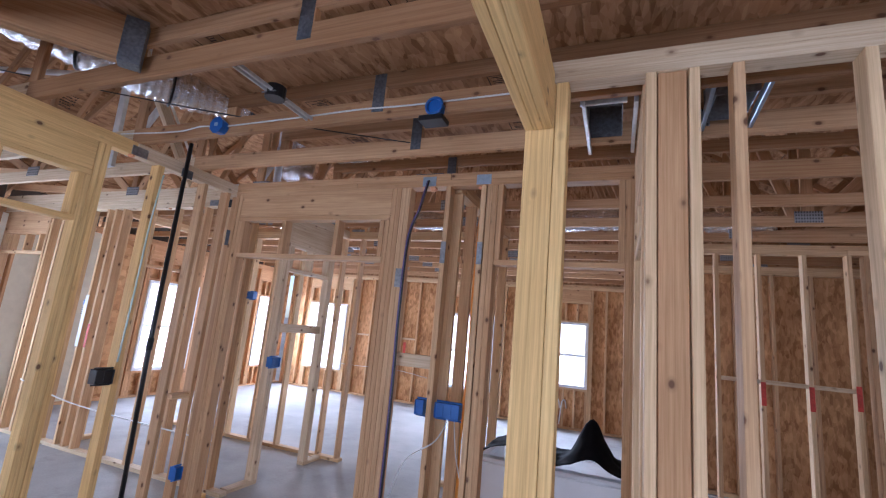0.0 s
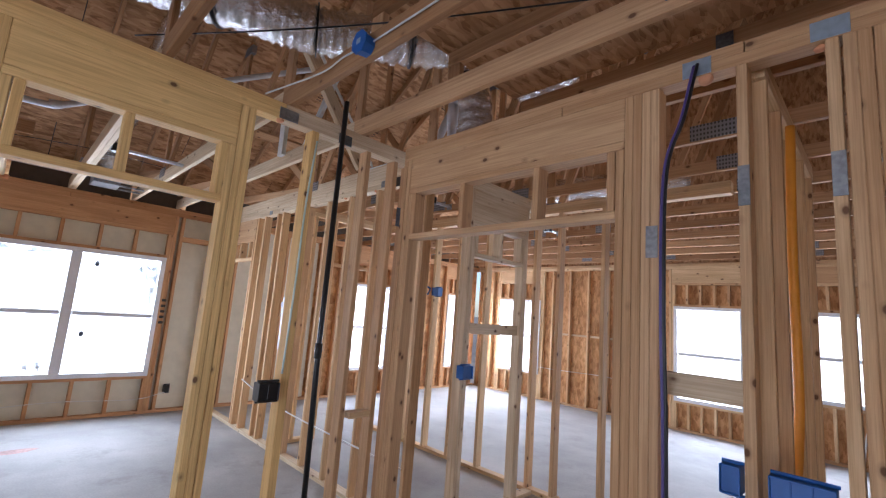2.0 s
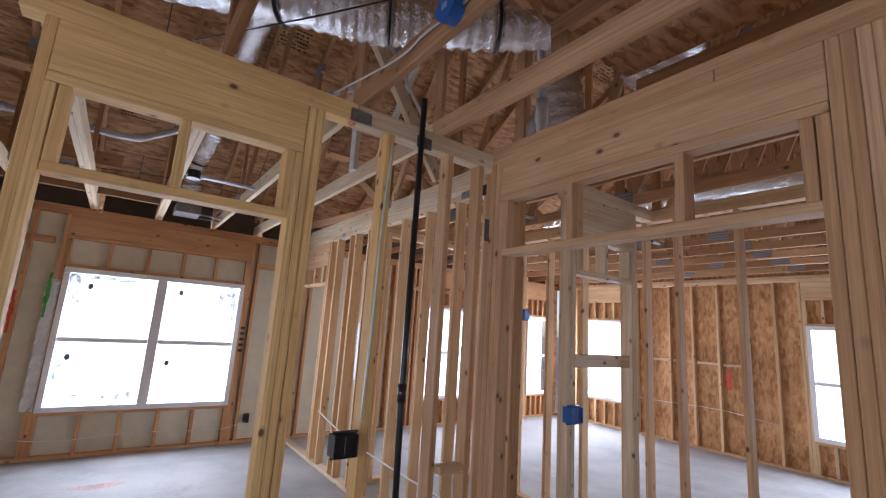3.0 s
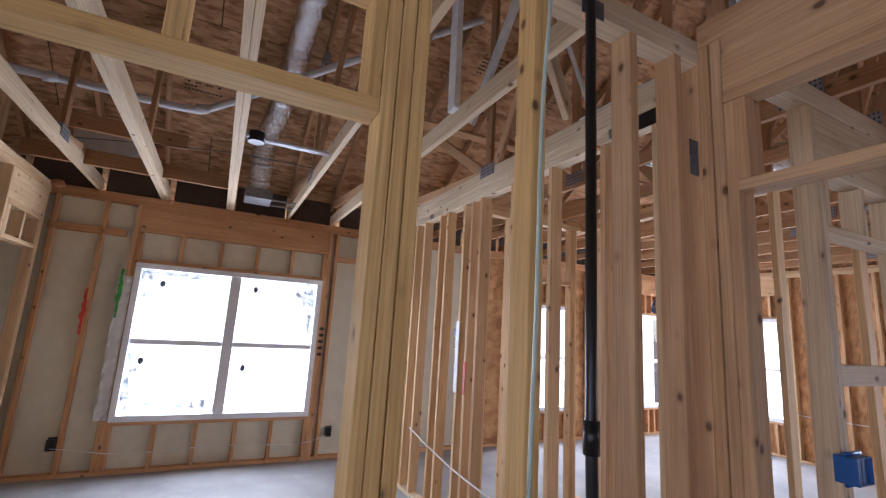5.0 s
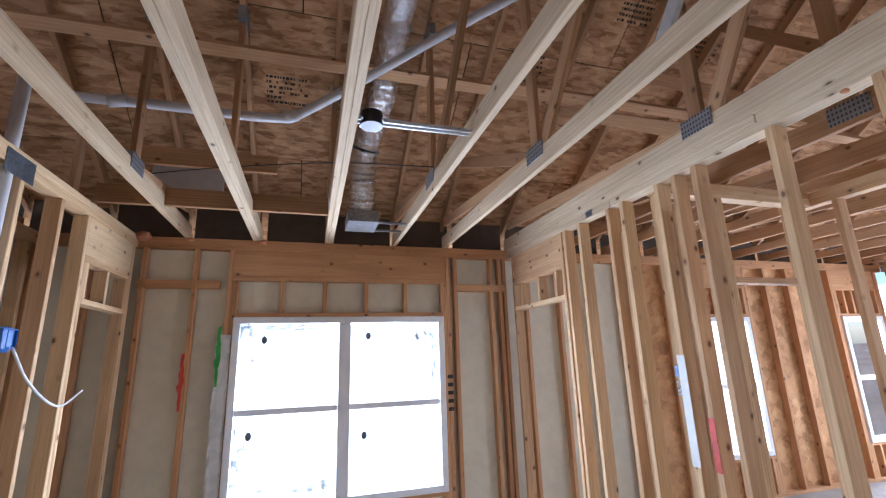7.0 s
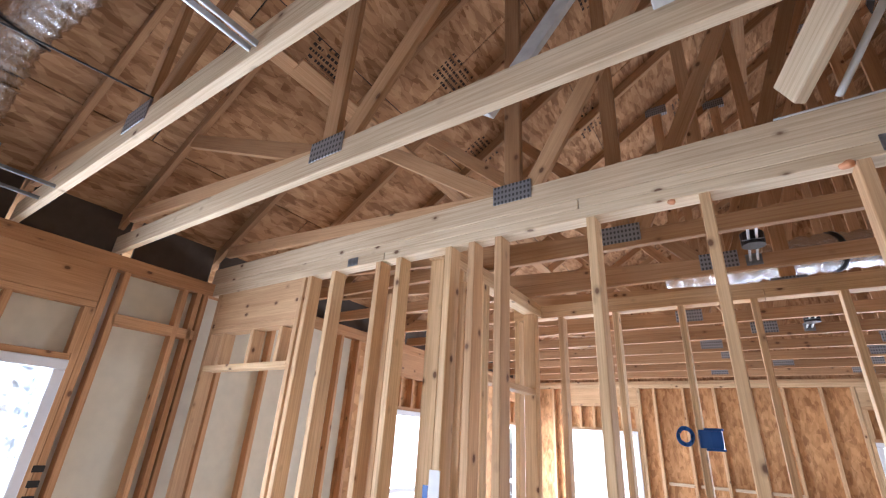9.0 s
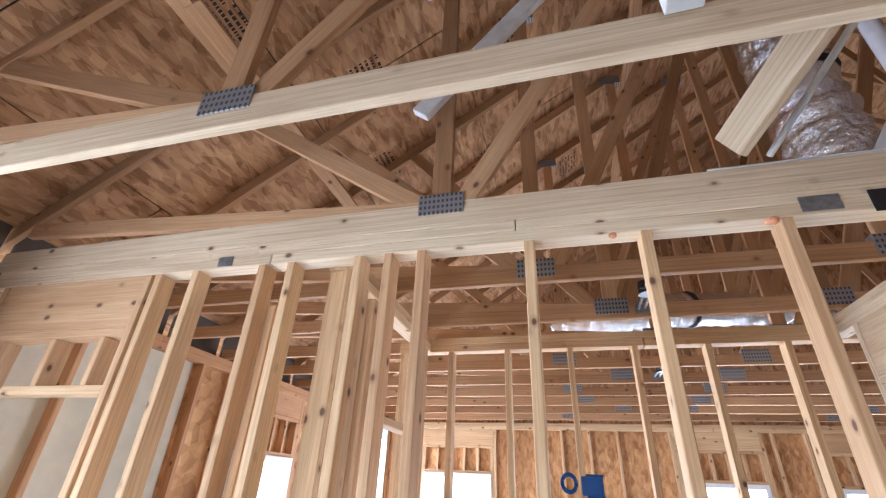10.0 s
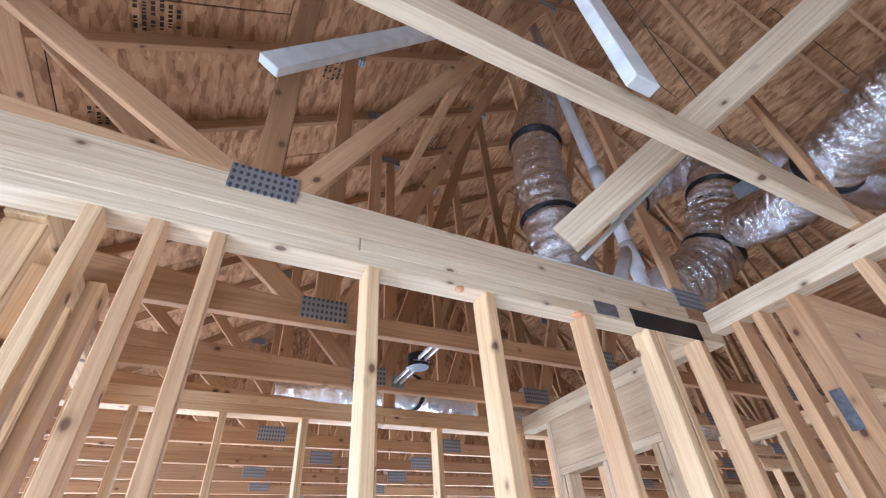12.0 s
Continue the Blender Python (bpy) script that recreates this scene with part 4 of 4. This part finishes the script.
flex_duct([(-2.1, 4.4, 4.7), (-1.9, 4.1, 4.95), (-1.45, 3.75, 5.15), (-0.9, 3.3, 4.95), (0.2, 2.9, 4.7)], 0.2, "wide foil-wrapped flexible duct hung with black straps", (0.25, 0.6))
flex_duct([(-2.7, 3.75, 3.35), (-2.35, 3.55, 3.6), (-2.2, 3.4, 4.0), (-2.0, 3.3, 4.45), (-1.5, 3.3, 4.8)], 0.19, "wide foil-wrapped flexible duct hung with black straps", (0.3, 0.6))
flex_duct([(-4.9, 5.4, 3.05), (-4.2, 5.3, 3.1), (-3.4, 5.6, 3.2), (-2.2, 5.9, 3.2)], 0.13, "foil-wrapped flexible duct lying on truss chords", (0.5,))
flex_duct([(-0.9, 5.5, 3.05), (-0.2, 5.4, 3.1), (0.6, 5.7, 3.15), (1.6, 5.6, 3.1)], 0.13, "foil-wrapped flexible duct lying on truss chords", (0.5,))
vent = empty("vent_pipe", (-6.6, 0, 3.3), "pale grey plastic vent pipe running through the trusses", "pipe")
tube("pipe", curve_points([(-6.55, -0.35, 3.33), (-6.55, 0.3, 3.34), (-6.55, 0.95, 3.34), (-6.5, 1.2, 3.42), (-6.0, 2.1, 3.85), (-5.4, 3.2, 4.35)], 8), 0.032, PVC, vent, res=12)
tube("pipe", [(-6.15, -0.24, 0.03), (-6.15, -0.24, 3.2), (-6.3, -0.26, 3.31), (-6.55, -0.3, 3.33)], 0.032, PVC, vent, res=12)
for y, z in ((0.02, 3.335), (1.06, 3.37)):
    tube("coupling", [(-6.55, y - 0.05, z - 0.01), (-6.55, y + 0.05, z + 0.01)], 0.04, PVC, vent, res=12)
stack = empty("white_stack_pipe", (-3.4, 3.6, 2.8), "white plastic stack pipe rising through the roof space", "pipe")
tube("pipe", [(-3.35, 3.45, 2.86), (-3.36, 3.45, 3.8), (-3.38, 3.46, 4.9), (-3.40, 3.46, 6.0)], 0.038, PVC, stack, res=12)
tube("branch", [(-3.355, 3.45, 3.35), (-3.62, 3.45, 2.95)], 0.036, PVC, stack, res=12)
tube("coupling", [(-3.36, 3.45, 3.85), (-3.363, 3.45, 4.0)], 0.046, PVC, stack, res=12)
tube("coupling", [(-3.353, 3.45, 3.2), (-3.355, 3.45, 3.38)], 0.046, PVC, stack, res=12)


def brace(p0, p1, w=0.089, mat=PALE, label="pale lateral brace board nailed across the trusses", side=(0, 0, 1)):
    ob = board("brace_board", None, p0, p1, side, w, S, mat)
    return tagged(ob, label, "brace board")


brace((-4.21, 3.13, 2.91), (-3.51, 2.0, 3.57), 0.14)
tagged(tube("thin_pipe", [(-4.08, 3.18, 2.89), (-3.74, 2.52, 3.30), (-3.42, 1.95, 3.64)], 0.012, WIRE, None, res=8), "thin white plastic pipe beside a brace board", "pipe")
brace((-5.37, 3.12, 3.31), (-4.4, 3.12, 4.5), 0.089, WHITEWASH, "whitewashed brace board with a sawn end", (1, 0, -0.6))
brace((-4.48, 2.50, 2.86), (-4.53, 2.50, 4.2), 0.089, WHITEWASH, "whitewashed brace board with a split end", (1, 0, 0))
for x in (-6.35, -4.1, -2.2):
    ob = empty("truss_runner", (x, 3, roof_z(x)), "long pine runner nailed under the trusses", "brace board")
    z = roof_z(x) - 0.35
    board("runner", ob, (x, -2.8, z), (x, 3.2, z), (1, 0, 0.4), 0.089, S, TRUSS)
    board("runner", ob, (x + 0.04, 2.6, z + 0.01), (x + 0.04, 8.95, z + 0.01), (1, 0, 0.4), 0.089, S, TRUSS)
stiff = empty("truss_blocking", (-6.9, 0.6, TOP), "pine blocking board between truss chords", "brace board")
board("board", stiff, (-7.1, -0.25, 2.90), (-7.1, 1.36, 2.90), (0, 0, 1), 0.14, S, TRUSS)
board("board", stiff, (-7.05, -0.2, 3.2), (-7.05, 0.95, 3.2), (0, 0, 1), 0.14, S, TRUSS)
panel = board("grey_panel", None, (-7.2, 0.05, 3.1), (-7.2, 0.55, 3.1), (0, 0, 1), 0.28, 0.03, PVC)
tagged(panel, "pale grey panel standing behind the truss blocking", "panel")
junction = empty("junction_box", (-2.9, 2.95, 3.9), "grey metal equipment box in the roof space", "equipment box")
slab("body", (-2.58, 2.86, 3.70), (-2.38, 3.10, 3.82), BLUEPLATE, junction, edge=0.01)
slab("lid", (-2.60, 2.84, 3.68), (-2.36, 3.12, 3.699), BLUEPLATE, junction, edge=0.006)
tube("hanger_wire", [(-2.48, 2.98, 3.82), (-2.48, 2.98, roof_z(-2.48) - 0.01)], 0.004, BLACK, junction)

# orange fire foam round holes in the plates
for x, y, z, r in ((-1.30, 2.93, 2.675, 0.03), (-0.93, 2.935, 2.675, 0.018), (-7.80, -0.15, 2.77, 0.06), (-7.86, 0.2, 2.77, 0.03), (-7.86, 0.80, 2.77, 0.04), (-4.10, 3.27, 2.68, 0.02), (-4.62, 3.27, 2.68, 0.016), (-3.33, 1.98, 2.68, 0.022), (-3.33, 2.42, 2.68, 0.02)):
    bm = bmesh.new()
    bmesh.ops.create_icosphere(bm, subdivisions=3, radius=r)
    for v in bm.verts:
        v.co *= 1 + 0.5 * noise.noise(v.co * 40 + Vector((x, y, z)) * 9)
        v.co.z *= 0.7
    ob = tagged(part("foam_blob", bm, FOAMORANGE, None, smooth=True), "orange expanding foam round a drilled hole", "foam", "foam round holes")
    ob.matrix_basis = Matrix.Translation((x, y, z))

# bath with a black sheet over it
tub = empty("bathtub", (-0.45, 4.3, 0), "white acrylic bathtub in the bathroom alcove", "bathtub")
slab("apron", (-1.10, 3.92, 0.0), (0.42, 3.96, 0.56), TUBWHITE, tub, edge=0.012)
slab("rim", (-1.10, 3.90, 0.56), (0.42, 4.02, 0.60), TUBWHITE, tub, edge=0.015)
slab("rim", (-1.10, 4.58, 0.56), (0.42, 4.70, 0.60), TUBWHITE, tub, edge=0.015)
slab("basin", (-1.10, 3.97, 0.0), (0.42, 4.69, 0.22), TUBWHITE, tub, edge=0.02)
slab("end", (-1.10, 4.02, 0.22), (-1.0, 4.58, 0.60), TUBWHITE, tub, edge=0.02)
slab("end", (0.32, 4.02, 0.22), (0.42, 4.58, 0.60), TUBWHITE, tub, edge=0.02)
bm = bmesh.new()
bmesh.ops.create_grid(bm, x_segments=44, y_segments=26, size=0.5)
for v in bm.verts:
    u, w_ = v.co.x, v.co.y
    x, y = -0.40 + u * 1.3, 4.22 + w_ * 0.62
    hump = 0.36 * math.exp(-((x + 0.17) / 0.14) ** 2 - (w_ / 0.45) ** 2) + 0.10 * math.exp(-((x + 0.80) / 0.22) ** 2)
    v.co = (x, y, 0.605 + hump + 0.03 * abs(noise.noise(Vector((x * 6, y * 6, 3)))) + 0.012 * noise.noise(Vector((x * 15, y * 15, 1))) + 0.02)
bmesh.ops.solidify(bm, geom=bm.faces[:], thickness=0.004)
tagged(part("plastic_sheet", bm, SHEET, None, smooth=True), "crumpled glossy black plastic sheet over the bathtub", "plastic sheet")
for x in (-1.1, -0.98):
    cable([(x, 9.05, 0.1), (x + 0.05, 8.95, 0.5), (x + 0.1, 9.0, 0.55), (x + 0.12, 9.1, 0.4)], 0.012)

# sprayed mark on the slab, stray wires in the roof space
bm = bmesh.new()
ring = [bm.verts.new((-6.75 + 0.07 * (1 + 0.5 * noise.noise(Vector((math.cos(a), math.sin(a), 5)) * 1.7)) * math.cos(a), 1.25 + 0.22 * (1 + 0.4 * noise.noise(Vector((math.cos(a), math.sin(a), 9)) * 1.7)) * math.sin(a), 0.0015)) for a in [k * math.tau / 40 for k in range(40)]]
bm.faces.new(ring)
tagged(part("floor_paint_mark", bm, FADED, None), "faded pink spray mark on the concrete slab", "paint mark")
cable([(-3.6, 1.25, 2.96), (-2.9, 1.7, 2.93), (-2.2, 2.1, 2.90), (-1.2, 2.62, 2.88)], 0.004, BLACK, "thin black wire sagging between trusses")
cable([(-6.9, 0.1, 2.99), (-6.6, 0.7, 2.97), (-6.4, 1.4, 2.98), (-6.2, 2.0, 2.92)], 0.004, BLACK, "thin black wire sagging between trusses")
cable([(-4.6, 3.95, 2.87), (-3.8, 4.0, 2.88), (-2.6, 3.93, 2.87)], 0.005)
cable([(-1.02, 3.0, 1.1), (-1.0, 3.05, 0.8), (-0.9, 3.0, 0.5), (-0.86, 2.98, 0.1)], 0.005)
for s_, wl in ((-1.17, w2), (-0.895, w2)):
    nail_plate(wl, s_, 2.18, 0.04, 0.16)
# blocking in the far stud bays
for a in (-5.55, -5.15, -4.75, -4.35):
    wn_.run("blocking", a - 0.17, a + 0.17, 1.38, PALE, h=S, depth=D)
slab("paint_mark", (-4.47, Y1 - 0.003, 1.0), (-4.41, Y1 - 0.0005, 1.3), RED, wn_.ob, edge=0)
